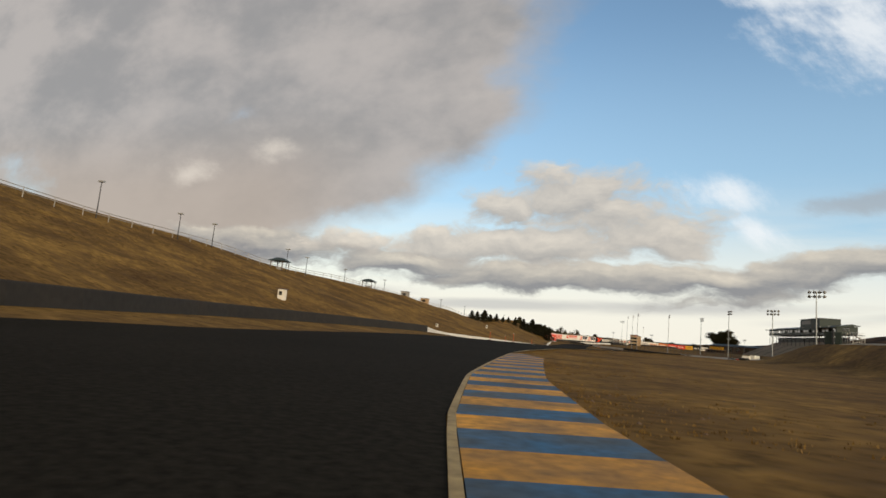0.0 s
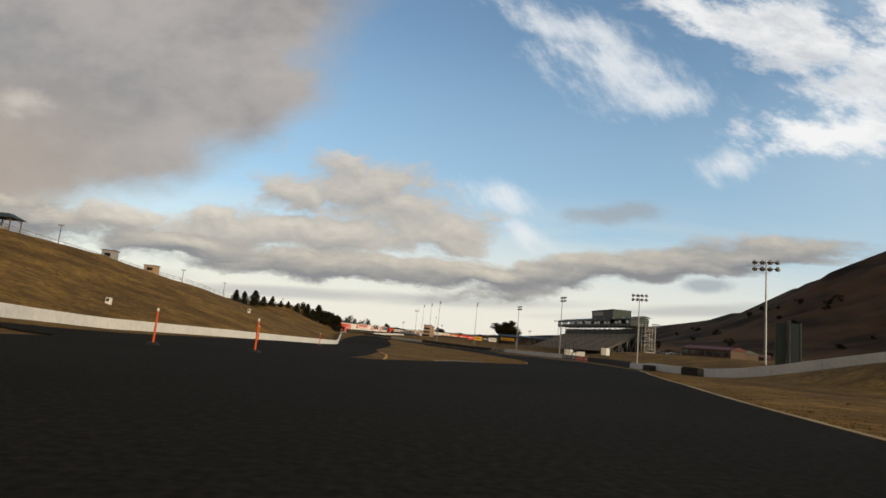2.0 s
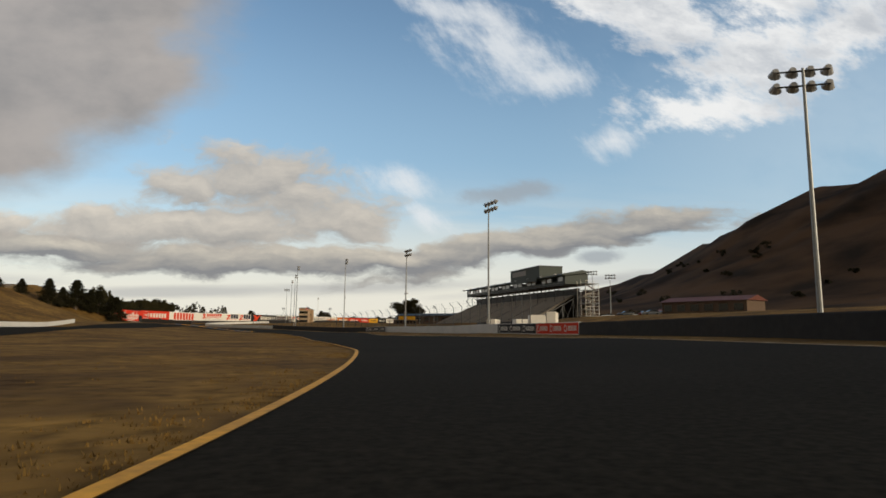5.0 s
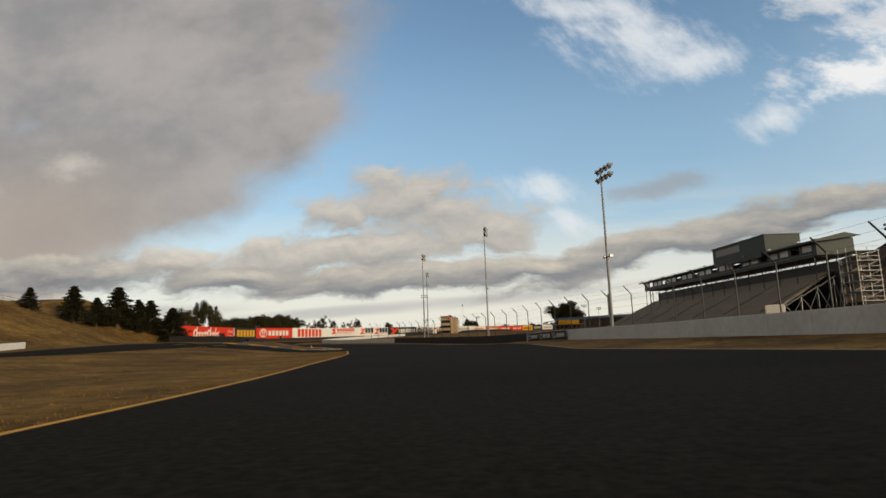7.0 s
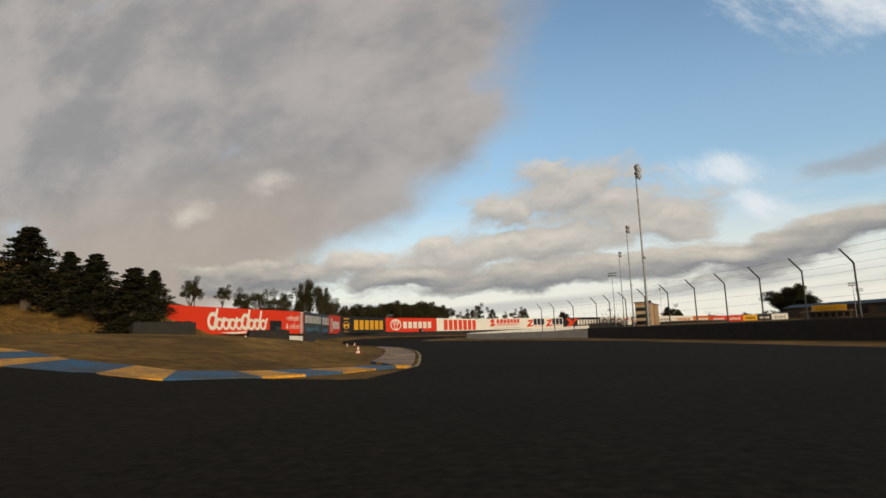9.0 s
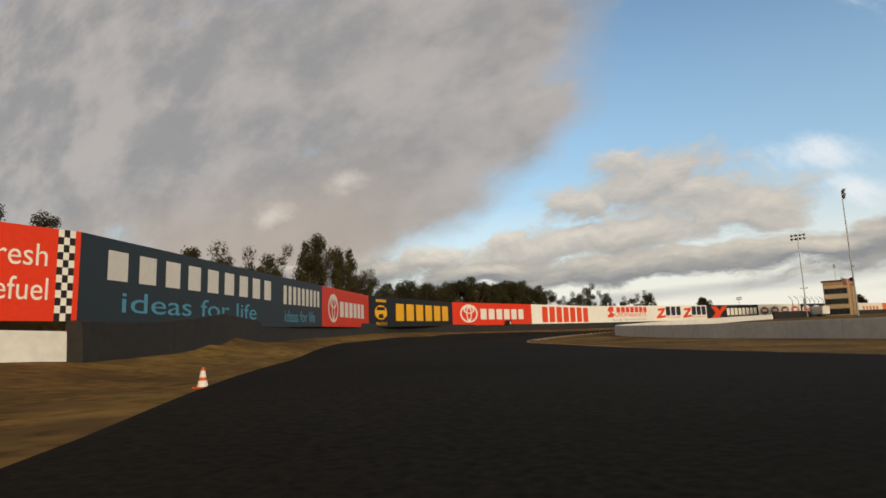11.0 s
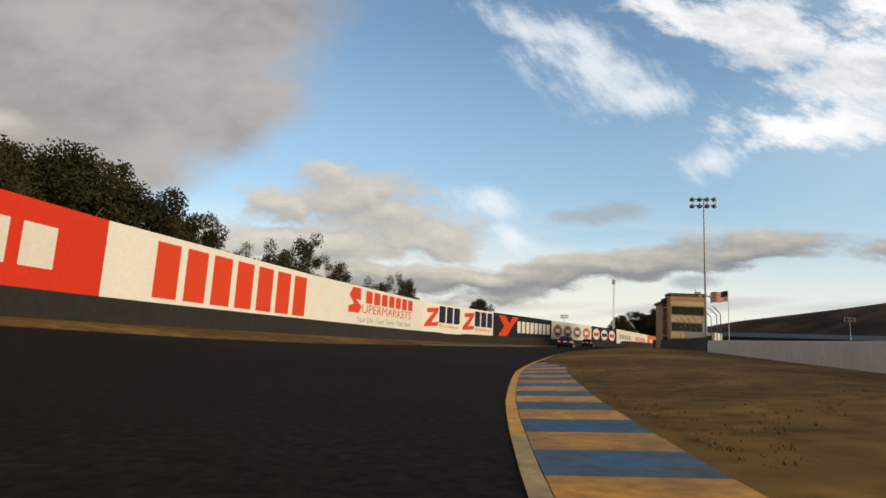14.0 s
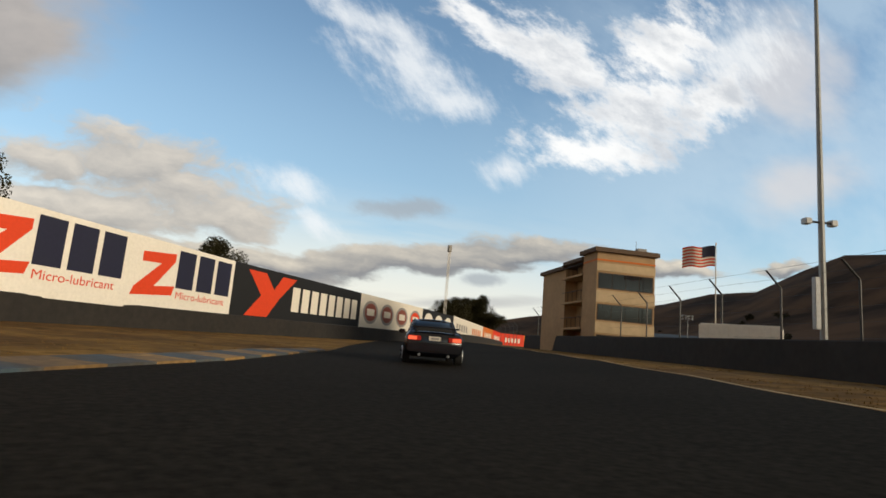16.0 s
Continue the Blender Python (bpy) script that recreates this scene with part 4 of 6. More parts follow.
for k0, k1, b0, b1 in ((0.0, 0.5, 3.9, 3.95), (0.5, 1.0, 3.95, 4.0)):
    b = Board(A.lerp(Z, k0), A.lerp(Z, k1), b0, b1, 8.35, 8.32, WHITE, "white hoarding with navy bars and a red zigzag")
    b.shapes("zigzag", [[(0.10, 0.80), (0.38, 0.86), (0.38, 0.74), (0.22, 0.34), (0.40, 0.38), (0.38, 0.24), (0.04, 0.18), (0.06, 0.30), (0.26, 0.68), (0.10, 0.66)]], ORANGE_RED, "red zigzag mark")
    b.word(bars(0.38, 0.97, 0.36, 0.93, 3, fill=0.82), NAVY)
    b.text("caption", "Micro-lubricant", 0.42, 0.92, 0.20, 0.31, ORANGE_RED, "small red lettering")
b = Board((0.5, 557.7), (15.6, 572.7), 4.0, 4.5, 8.32, 8.35, CHARCOAL, "charcoal hoarding with a red arrow mark and white bars")
b.shapes("arrow_mark", [[(0.08, 0.92), (0.19, 0.92), (0.25, 0.62), (0.30, 0.92), (0.40, 0.92), (0.29, 0.46), (0.22, 0.08), (0.08, 0.08), (0.17, 0.48)]], ORANGE_RED, "red arrow mark")
b.word(bars(0.37, 0.97, 0.24, 0.76, 8, fill=0.74), CREAM)
b = Board((15.6, 572.7), (29, 586), 4.5, 4.9, 8.35, 8.4, CREAM, "pale hoarding with a row of round grey and red badges")
for k in range(4):
    s = 0.14 + 0.24 * k
    b.shapes("badge", [disc(s, 0.5, 0.10, 0.34)], GREY, "round grey painted badge")
    b.shapes("badge_centre", [disc(s, 0.5, 0.078, 0.26)], DULL_RED if k < 3 else ORANGE_RED, "dull red badge centre", 0.02)
    b.shapes("badge_mark", [rect(s - 0.05, s + 0.05, 0.40, 0.60)], CREAM, "white bar", 0.028)
b = Board((29, 586), (40, 598), 4.9, 5.1, 8.4, 8.5, CHARCOAL, "dark hoarding with three pale round badges")
for k in range(3):
    s = 0.18 + 0.31 * k
    b.shapes("badge", [disc(s, 0.5, 0.13, 0.36)], CREAM, "pale round badge")
    b.shapes("badge_mark", [rect(s - 0.10, s + 0.10, 0.38, 0.60)], NAVY if k % 2 else ORANGE_RED, "coloured band", 0.02)
FAR = [(40, 598), (50, 610.5), (60, 623), (70, 635.5), (80, 648), (88, 648.8), (95, 649.5), (102, 650.3), (110, 651)]
for k, (m1, m2) in enumerate(((CREAM, GREY), (CREAM, ORANGE), (ORANGE, CREAM), (RED, CREAM), (RED, CREAM), (GOLD, CHARCOAL), (CHARCOAL, CREAM), (WHITE, GREY))):
    b = Board(FAR[k], FAR[k + 1], 5.1, 5.1, 8.6, 8.6, m1, "distant sunlit painted hoarding with plain shapes")
    b.word(bars(0.15, 0.85, 0.35, 0.68, 5), m2)

foot = [(x, y) for x, y, _ in SIGN_FOOT]
barrier("wall_hoarding_white", U([(-25.2, 365.2), (-22.8, 376.0)]), 0.95, 0.3, CONCRETE, "white concrete wall below the red hoarding", joint=0.03)
barrier("wall_hoarding", [(p[0] + 0.25, p[1] - 0.25) for p in U(foot[1:])], 1.32, 0.7, BLACK_BELT, "dark rubber-faced wall below the painted hoardings")

# ---- floodlight masts ----
def mast(x, y, ztop, group="floodlight masts along the track", bracket=0.0, heads=4, reach=1.3, yaw=0.0):
    x, y, ztop = x * M, y * M, ztop * M
    z0 = sheet_z(x, y)
    h = ztop - z0
    thing = empty("floodlight_mast", "tall tapered grey steel mast with clustered floodlights", "floodlight", group, at=(x, y, z0), rz=yaw)
    tube_part("pole", thing, STEEL, (0, 0, -0.2), (0, 0, h), 0.155, 0.075, 10)
    tube_part("base_flange", thing, DARK_STEEL, (0, 0, 0), (0, 0, 0.12), 0.34, 0.30, 10)
    for k, z in enumerate((h - 0.15, h - 1.0)):
        tube_part("crossarm", thing, DARK_STEEL, (-reach, 0, z), (reach, 0, z), 0.05, 0.05, 6)
        for i in range(heads):
            a = -reach + 2 * reach * i / (heads - 1)
            bm = bmesh.new()
            m = bmesh.ops.create_cone(bm, cap_ends=True, segments=10, radius1=0.34, radius2=0.16, depth=0.42)
            bmesh.ops.transform(bm, matrix=Matrix.Translation((a, -0.28, z + 0.1)) @ Matrix.Rotation(radians(-62), 4, "X"), verts=bm.verts)
            fl = part("floodlight", bm, FLOOD, thing)
            bm = bmesh.new()
            bmesh.ops.create_circle(bm, cap_ends=True, segments=10, radius=0.30)
            bmesh.ops.transform(bm, matrix=Matrix.Translation((a, -0.28, z + 0.1)) @ Matrix.Rotation(radians(-62), 4, "X") @ Matrix.Translation((0, 0, -0.215)), verts=bm.verts)
            part("lens", bm, LENS, fl, "pale glass lens")
    if bracket:
        zb = bracket * M - z0
        tube_part("bracket", thing, DARK_STEEL, (-0.6, 0, zb), (0.6, 0, zb), 0.05, 0.05, 6)
        for s in (-0.6, 0.6):
            box_part("small_floodlight", thing, FLOOD, s - 0.15, -0.28, zb - 0.10, s + 0.15, 0.08, zb + 0.16, bevel=0.03)
        box_part("control_box", thing, FLOOD, 0.18, -0.12, 2.0, 0.42, 0.12, 4.2, bevel=0.02)
    return thing

for x, y, z, yaw in ((43.2, 136.9, 15.8, 150), (47.8, 186.0, 15.0, 150), (46.4, 236.2, 17.4, 100), (44.7, 284.1, 16.7, 100), (36.7, 333.2, 19.8, 80), (24.3, 379.6, 21.9, 80), (24.5, 433.0, 23.3, 80), (23.8, 489.0, 25.2, 80)):
    mast(x, y, z, yaw=yaw, bracket=z * 0.45 if y > 280 else 0)
mast(21.6, 526.5, 23.0, bracket=10.0, yaw=160)
for x, y, z in ((122, 345, 20.6), (120, 330, 18), (150, 430, 20), (110, 560, 17), (140, 640, 19), (60, 700, 18), (20, 720, 18)):
    mast(x, y, z, "distant floodlight masts beyond the track", yaw=140)
th = empty("antenna_mast", "slim white lattice mast beside the hoardings", "mast", at=(44.5 * M, 610.7 * M, sheet_z(44.5 * M, 610.7 * M)))
for k in range(3):
    a = 2 * math.pi * k / 3
    tube_part("strut", th, CREAM, (0.3 * math.cos(a), 0.3 * math.sin(a), 0), (0.16 * math.cos(a), 0.16 * math.sin(a), 17.2), 0.05, 0.04, 6)
for k in range(14):
    tube_part("brace", th, CREAM, (0.28, 0, 1.2 * k), (-0.14, 0.2, 1.2 * k + 1.2), 0.03, 0.03, 5)
box_part("head", th, GREY, -0.3, -0.3, 16.2, 0.3, 0.3, 17.4, "grey equipment head")

# ---- catch fence ----
def fence(pts, gap, height, label, back=0.6):
    line = resample(U(pts), gap)
    o = line[0]
    thing = empty("catch_fence", label, "fence", "catch fences", at=(o.x, o.y, 0))
    tops = []
    for i, p in enumerate(line):
        d = (line[min(i + 1, len(line) - 1)] - line[max(i - 1, 0)]).normalized()
        inward = Vector((-d.y, d.x))
        q = p - inward * back
        z = sheet_z(q.x, q.y)
        base = Vector((q.x - o.x, q.y - o.y, z))
        knee = base + Vector((0, 0, height - 0.8))
        tip = knee + Vector((inward.x * 0.75, inward.y * 0.75, 0.8))
        bm = bmesh.new()
        tube(bm, base, knee, 0.055, 0.05, 6)
        tube(bm, knee, tip, 0.05, 0.045, 6)
        part("post", bm, DARK_STEEL, thing)
        tops.append((base, knee, tip))
    for k, f in enumerate((0.42, 0.58, 0.74, 0.9, 1.0, 1.5, 2.0)):
        bm = bmesh.new()
        for (b0, k0, t0), (b1, k1, t1) in zip(tops, tops[1:]):
            p = b0.lerp(k0, f) if f <= 1 else k0.lerp(t0, f - 1)
            q = b1.lerp(k1, f) if f <= 1 else k1.lerp(t1, f - 1)
            tube(bm, p, q, 0.006, 0.006, 4)
        part("cable", bm, DARK_STEEL, thing)
    return thing

fence([(47, 225), (48.5, 253), (46.5, 285), (41, 306), (36.5, 325), (28, 350), (17.4, 378.6), (9, 391)], 4.6, 5.0, "steel catch fence with bent posts and cables behind the wall")
fence([(x / M + 0.9, y / M) for x, y in WALL_TOWER[1:]], 4.3, 4.8, "steel catch fence with bent posts in front of the tower")
fence([(66, 620), (84, 664), (110, 720)], 6, 5, "distant steel catch fence along the strip")

# ---- three-storey control tower ----
def tower():
    ax, ay = 29.8 * M, 551.2 * M
    d = Vector((3.9, 14.0)).normalized()
    yaw = math.degrees(math.atan2(d.y, d.x)) - 90
    z0 = sheet_z(ax, ay) - 0.2
    H = 12.9 * M - z0
    L, W = 14.4 * M, 5.3
    t = empty("control_tower", "tan three-storey tower with dark window bands and flat brown roofs", "building", at=(ax, ay, z0), rz=yaw)
    bay, gap = 2.8, 4.8              # depth of the front bay and of the stair recess
    box_part("front_bay", t, TAN, 0, 0, 0, W, bay, H - 0.25)
    box_part("rear_bay", t, TAN, 0.3, bay + gap, 0, W + 0.5, L, H - 0.9)
    box_part("core", t, TAN, 1.5, bay, 0, W, bay + gap, H - 0.6, "shaded stair core")
    for z in (0.28, 0.54, 0.80):
        box_part("balcony", t, TAN, -0.1, bay + 0.03, H * z - 0.18, 1.5, bay + gap - 0.03, H * z, "projecting balcony slab")
        for y in (bay + 0.2, bay + 1.2, bay + 2.2, bay + 3.2):
            tube_part("rail_post", t, DARK_STEEL, (-0.05, y, H * z), (-0.05, y, H * z + 0.9), 0.025, 0.025, 5)
        tube_part("rail", t, DARK_STEEL, (-0.05, bay + 0.1, H * z + 0.9), (-0.05, bay + gap - 0.1, H * z + 0.9), 0.03, 0.03, 5)
        box_part("door", t, GLASS, 1.46, bay + 0.8, H * z + 0.02, 1.49, bay + 2.6, H * z + 1.7, "dark doorway")
    box_part("roof", t, BROWN, -0.3, -0.3, H - 0.25, W + 0.3, bay + 0.3, H + 0.12, "projecting flat brown roof")
    box_part("roof", t, BROWN, -0.05, bay + 0.33, H - 0.6, W + 0.3, bay + gap - 0.03, H - 0.28, "flat brown roof")
    box_part("roof", t, BROWN, 0.0, bay + gap, H - 0.9, W + 0.8, L + 0.3, H - 0.55, "flat brown roof")
    for z0_, z1_ in ((0.225, 0.325), (0.505, 0.615), (0.795, 0.87)):
        box_part("sill_band", t, SAND, -0.02, -0.06, H * z0_, W + 0.02, -0.003, H * z1_, "pale band between the windows")
    box_part("trim_band", t, ORANGE, -0.03, -0.03, H - 1.0, W + 0.03, bay + 0.03, H - 0.85, "thin orange band")
    for k, (z0_, z1_) in enumerate(((0.05, 0.21), (0.34, 0.49), (0.63, 0.78))):
        bm = bmesh.new()
        add_box(bm, 0.12, -0.02, H * z0_, W - 0.12, 0.1, H * z1_)
        w = part("window", bm, BROWN, t, "dark ribbon window")
        n = 4
        for i in range(n):
            a = 0.18 + (W - 0.36) * i / n
            box_part("pane", w, GLASS, a, -0.035, H * z0_ + 0.06, a + (W - 0.36) / n - 0.04, -0.022, H * z1_ - 0.06)
    box_part("aerial_unit", t, GREY, W * 0.75, 0.6, H + 0.12, W * 0.92, 1.1, H + 0.55, "small rooftop camera unit", bevel=0.05)
    tube_part("aerial", t, DARK_STEEL, (W * 0.8, 1.4, H + 0.1), (W * 0.8, 1.4, H + 1.3), 0.03, 0.02, 5)
    return t
tower()

def flag():
    x, y = 35.5 * M, 543.6 * M
    z0 = sheet_z(x, y)
    h = 13.2 * M - z0
    p = empty("flagpole", "slim white flagpole beside the tower", "flagpole", at=(x, y, z0))
    tube_part("pole", p, CREAM, (0, 0, 0), (0, 0, h), 0.06, 0.035, 8)
    tube_part("ball", p, GOLD, (0, 0, h), (0, 0, h + 0.1), 0.06, 0.03, 8)
    f = empty("flag", "striped red and white flag with a dark blue corner, flying", "flag", at=(x, y, z0 + h - 1.75))
    away = Vector((-0.86, 0.5, 0))
    def strip(name, u0, u1, v0, v1, material, off):
        vs, fs, n = [], [], 14
        for i in range(n + 1):
            u = u0 + (u1 - u0) * i / n
            q = away * u + Vector((0.5, 0.86, 0)) * (0.16 * math.sin(u * 3.1) * u / 2.4 + off)
            drop = -0.10 * u + 0.06 * math.sin(u * 4)
            vs += [(q.x, q.y, v0 + drop), (q.x, q.y, v1 + drop)]
        fs = [(2 * i, 2 * i + 2, 2 * i + 3, 2 * i + 1) for i in range(n)]
        link_mesh(name, vs, fs, material, f)
    for k in range(13):
        strip("stripe", 0.06, 2.5, 1.6 * k / 13, 1.6 * (k + 1) / 13, ORANGE_RED if k % 2 == 0 else CREAM, 0)
    strip("canton", 0.06, 1.05, 0.75, 1.61, NAVY, -0.012)
flag()

# ---- grandstand ----
def grandstand():
    """Raked seating with a roofed press deck on posts over its back rows; y runs from its near end to its far end."""
    x0, y0, y1 = 112.0, 366.0, 503.0
    zb = sheet_z(x0, (y0 + y1) / 2) - 0.3
    t = empty("grandstand", "long grey grandstand with a dark roofed press deck on steel legs", "grandstand", at=(x0, y0, zb))
    L = y1 - y0
    roof_z = lambda y: 22.4 - zb + 1.6 * y / L
    top_z = lambda y: 14.6 - zb + 0.5 * y / L
    rows, run = 24, 0.86
    low = 4.0 - zb
    for k in range(rows):
        h0, h1 = (low + (top_z(y) - low) * (k + 1) / rows for y in (0, L))
        bm = bmesh.new()
        vs = [bm.verts.new((x, y, z)) for y, h in ((3 + 0.25 * k, h0), (L + 16 - 0.6 * k, h1)) for x, z in ((k * run, h - 0.55), (k * run + run + 0.03, h - 0.55), (k * run + run + 0.03, h), (k * run, h))]
        for f in ((0, 1, 2, 3), (7, 6, 5, 4), (0, 4, 5, 1), (1, 5, 6, 2), (2, 6, 7, 3), (3, 7, 4, 0)):
            bm.faces.new([vs[i] for i in f])
        bmesh.ops.recalc_face_normals(bm, faces=bm.faces)
        part("bench", bm, TIER, t)
    back = rows * run
    for k in range(7):
        y = 8 + (L - 10) * k / 6
        bm = bmesh.new()
        tube(bm, (0, y, low + 0.55), (back, y, top_z(y) + 0.1), 0.10, 0.10, 4)
        part("aisle", bm, DARK_STEEL, t, "dark aisle stair between the seats")

    def slab(name, xa, xb, ya, yb, za, zb_, material, label="", parent=None):
        """A box that climbs with the roof line; heights are measured from the eaves."""
        bm = bmesh.new()
        vs = [bm.verts.new((x, y, roof_z(y) + z)) for y in (ya, yb) for x, z in ((xa, za), (xb, za), (xb, zb_), (xa, zb_))]
        for f in ((0, 1, 2, 3), (7, 6, 5, 4), (0, 4, 5, 1), (1, 5, 6, 2), (2, 6, 7, 3), (3, 7, 4, 0)):
            bm.faces.new([vs[i] for i in f])
        bmesh.ops.recalc_face_normals(bm, faces=bm.faces)
        return part(name, bm, material, parent or t, label)

    f0, f1 = back - 6.2, back + 4.6           # front and rear of the deck
    slab("deck", f0 + 0.5, f1, 6, L - 1, -4.1, -3.75, DARK_STEEL, "dark deck slab")
    slab("parapet", f0 + 0.5, f0 + 0.7, 6, L - 1, -3.75, -2.5, GREEN_ROOF, "dark green parapet")
    slab("rear_wall", f1 - 0.4, f1 - 0.2, 6, L - 1, -3.75, 0.4, GREEN_ROOF, "dark green rear wall")
    slab("upper_band", f0 + 0.5, f0 + 0.72, 6, L - 1, -0.75, 0.1, GREEN_ROOF, "dark green band above the windows")
    n = 24
    for k in range(n + 1):
        y = 6.2 + (L - 7.6) * k / n
        slab("mullion", f0 + 0.5, f0 + 0.74, y - 0.55, y + 0.55, -2.5, -0.75, DARK_STEEL)
        if k < n and k % 3 != 1:
            slab("pane", f0 + 0.6, f0 + 0.64, y + 0.55, y + (L - 7.6) / n - 0.55, -2.45, -0.8, LENS, "pale window pane")
    bm = bmesh.new()
    vs = [bm.verts.new((x, y, z)) for y in (5.0, L - 2.0) for x, z in ((back + 0.3, 0), (back + 0.8, 0), (back + 0.8, roof_z(y) - 5.3), (back + 0.3, roof_z(y) - 5.3))]
    for f in ((0, 1, 2, 3), (7, 6, 5, 4), (0, 4, 5, 1), (1, 5, 6, 2), (2, 6, 7, 3), (3, 7, 4, 0)):
        bm.faces.new([vs[i] for i in f])
    bmesh.ops.recalc_face_normals(bm, faces=bm.faces)
    part("windbreak", bm, DARK_STEEL, t, "dark windbreak behind the top row")
    bm = bmesh.new()
    vs = []
    for y in (3.0, L + 1.5):
        z = roof_z(y)
        vs += [bm.verts.new(c) for c in ((f0 - 1.6, y, z - 0.5), (f1 + 0.8, y, z + 1.0), (f1 - 3.5, y, z + 1.9), (f0 - 1.6, y, z - 0.15))]
    for f in ((0, 1, 2, 3), (7, 6, 5, 4), (0, 4, 5, 1), (1, 5, 6, 2), (2, 6, 7, 3), (3, 7, 4, 0)):
        bm.faces.new([vs[i] for i in f])
    bmesh.ops.recalc_face_normals(bm, faces=bm.faces)
    part("roof", bm, GREEN_ROOF, t, "sloping dark green sheet roof")
    slab("gable", f0 + 0.4, f1 - 0.3, 4.6, 6.0, -3.75, 0.6, GREEN_ROOF, "dark green end wall")
    for k in range(10):
        y = 8 + (L - 10) * k / 9
        lamp = slab("lamp_arm", f0 - 2.3, f0 - 1.4, y - 0.06, y + 0.06, -0.1, 0.02, DARK_STEEL)
        slab("lamp_head", f0 - 2.6, f0 - 2.0, y - 0.45, y + 0.45, 0.02, 0.28, FLOOD, "small floodlight", lamp)
    bx = slab("upper_box", f0 - 1.0, f1 - 1.0, 26, 60, 0.2, 5.2, GREEN_ROOF, "dark rooftop box with pale boards")
    slab("board", f0 - 1.09, f0 - 1.03, 41, 57.5, 2.2, 4.4, GREY, "pale grey board", bx)
    slab("cornice", f0 - 1.25, f1 - 0.8, 25.7, 60.3, 5.2, 5.5, DARK_STEEL, "dark flat roof edge", bx)
    slab("lower_board", f0 - 1.9, f0 - 1.7, 27, 57, -1.3, 1.0, GREEN_ROOF, "dark board over the eaves")
    m = 16
    for i in range(m):
        y = 6.5 + (L - 8) * i / (m - 1)
        for x in (f0 + 0.8, back + 0.4, f1 - 0.6):
            zt = roof_z(y) - 4.1
            z0 = low + (top_z(y) - low) * min((x + 0.4) / back, 1) if x < back else 0
            tube_part("post", t, DARK_STEEL, (x, y, z0), (x, y, zt), 0.14, 0.14, 6)
        tube_part("deck_brace", t, DARK_STEEL, (back + 0.4, y, top_z(y)), (f0 + 1.0, y, roof_z(y) - 4.1), 0.09, 0.09, 5)
        slab("railing", f0 + 0.2, f0 + 0.26, y, min(y + (L - 8) / (m - 1), L - 1), -3.3, -3.2, STEEL)
    for x in (4.5, 9.0, 13.5, 18.0):
        z1 = low + (top_z(0) - low) * x / back - 0.6
        for y in (4.2, 12.0, 20.0):
            tube_part("leg", t, STEEL, (x, y, 0), (x, y, z1), 0.12, 0.12, 6)
        tube_part("brace", t, STEEL, (x, 4.2, 0), (min(x + 4.5, back), 4.2, z1 + 1.4), 0.09, 0.09, 6)
        tube_part("brace", t, STEEL, (x, 4.2, z1), (min(x + 4.5, back), 4.2, 0.2), 0.09, 0.09, 6)
        tube_part("stringer", t, STEEL, (x - 4.5, 3.4, max(z1 - (top_z(0) - low) * 4.5 / back, 0.3)), (x, 3.4, z1 + 0.3), 0.16, 0.16, 4)
    # stair tower at the near end, under the gable
    H = roof_z(0) - 3.8
    lv = 7
    for x in (back - 1.0, back + 4.6):
        for y in (-3.2, 0.6, 3.6):
            tube_part("stair_post", t, CREAM, (x, y, 0), (x, y, H + (1.2 if y > 0 else 0)), 0.11, 0.11, 6)
    for k in range(lv):
        z = H * (k + 1) / lv
        box_part("landing", t, STEEL, back - 1.2, -3.4, z - 0.12, back + 4.8, 3.8, z)
        xa, xb = (back - 0.6, back + 4.2) if k % 2 else (back + 4.2, back - 0.6)
        tube_part("stair_flight", t, TIER, (xa, -1.6 + (k % 2) * 1.4, z - H / lv), (xb, -1.6 + (k % 2) * 1.4, z), 0.3, 0.3, 4)
        tube_part("rail", t, CREAM, (back - 1.1, -3.3, z + 1.0), (back + 4.7, -3.3, z + 1.0), 0.06, 0.06, 5)
        tube_part("brace", t, STEEL, (back - 1.0, -3.2, z - H / lv), (back + 4.6, -3.2, z), 0.06, 0.06, 5)
    return t
grandstand()

# ---- trees ----
rng = random.Random(7)

def leaf_mesh(name, centres, size, per, flat=0.0):
    """Many small leaf blades round clump centres: (x, y, z, radius)."""
    vs, fs = [], []
    for cx, cy, cz, r in centres:
        for _ in range(per):
            a, b = rng.uniform(0, 2 * math.pi), math.acos(rng.uniform(-1, 1))
            k = r * rng.uniform(0.35, 1.0)
            p = Vector((cx + k * math.sin(b) * math.cos(a), cy + k * math.sin(b) * math.sin(a), cz + k * math.cos(b) * (1 - flat)))
            u = Vector((rng.uniform(-1, 1), rng.uniform(-1, 1), rng.uniform(-0.7, 0.7))).normalized() * size * rng.uniform(0.6, 1.3)
            w = u.cross(Vector((rng.uniform(-1, 1), rng.uniform(-1, 1), rng.uniform(-1, 1)))).normalized() * size * rng.uniform(0.35, 0.7)
            i = len(vs)
            vs += [p - u, p + w, p + u, p - w]
            fs.append((i, i + 1, i + 2, i + 3))
    me = bpy.data.meshes.new(name)
    me.from_pydata([v[:] for v in vs], [], fs)
    return me

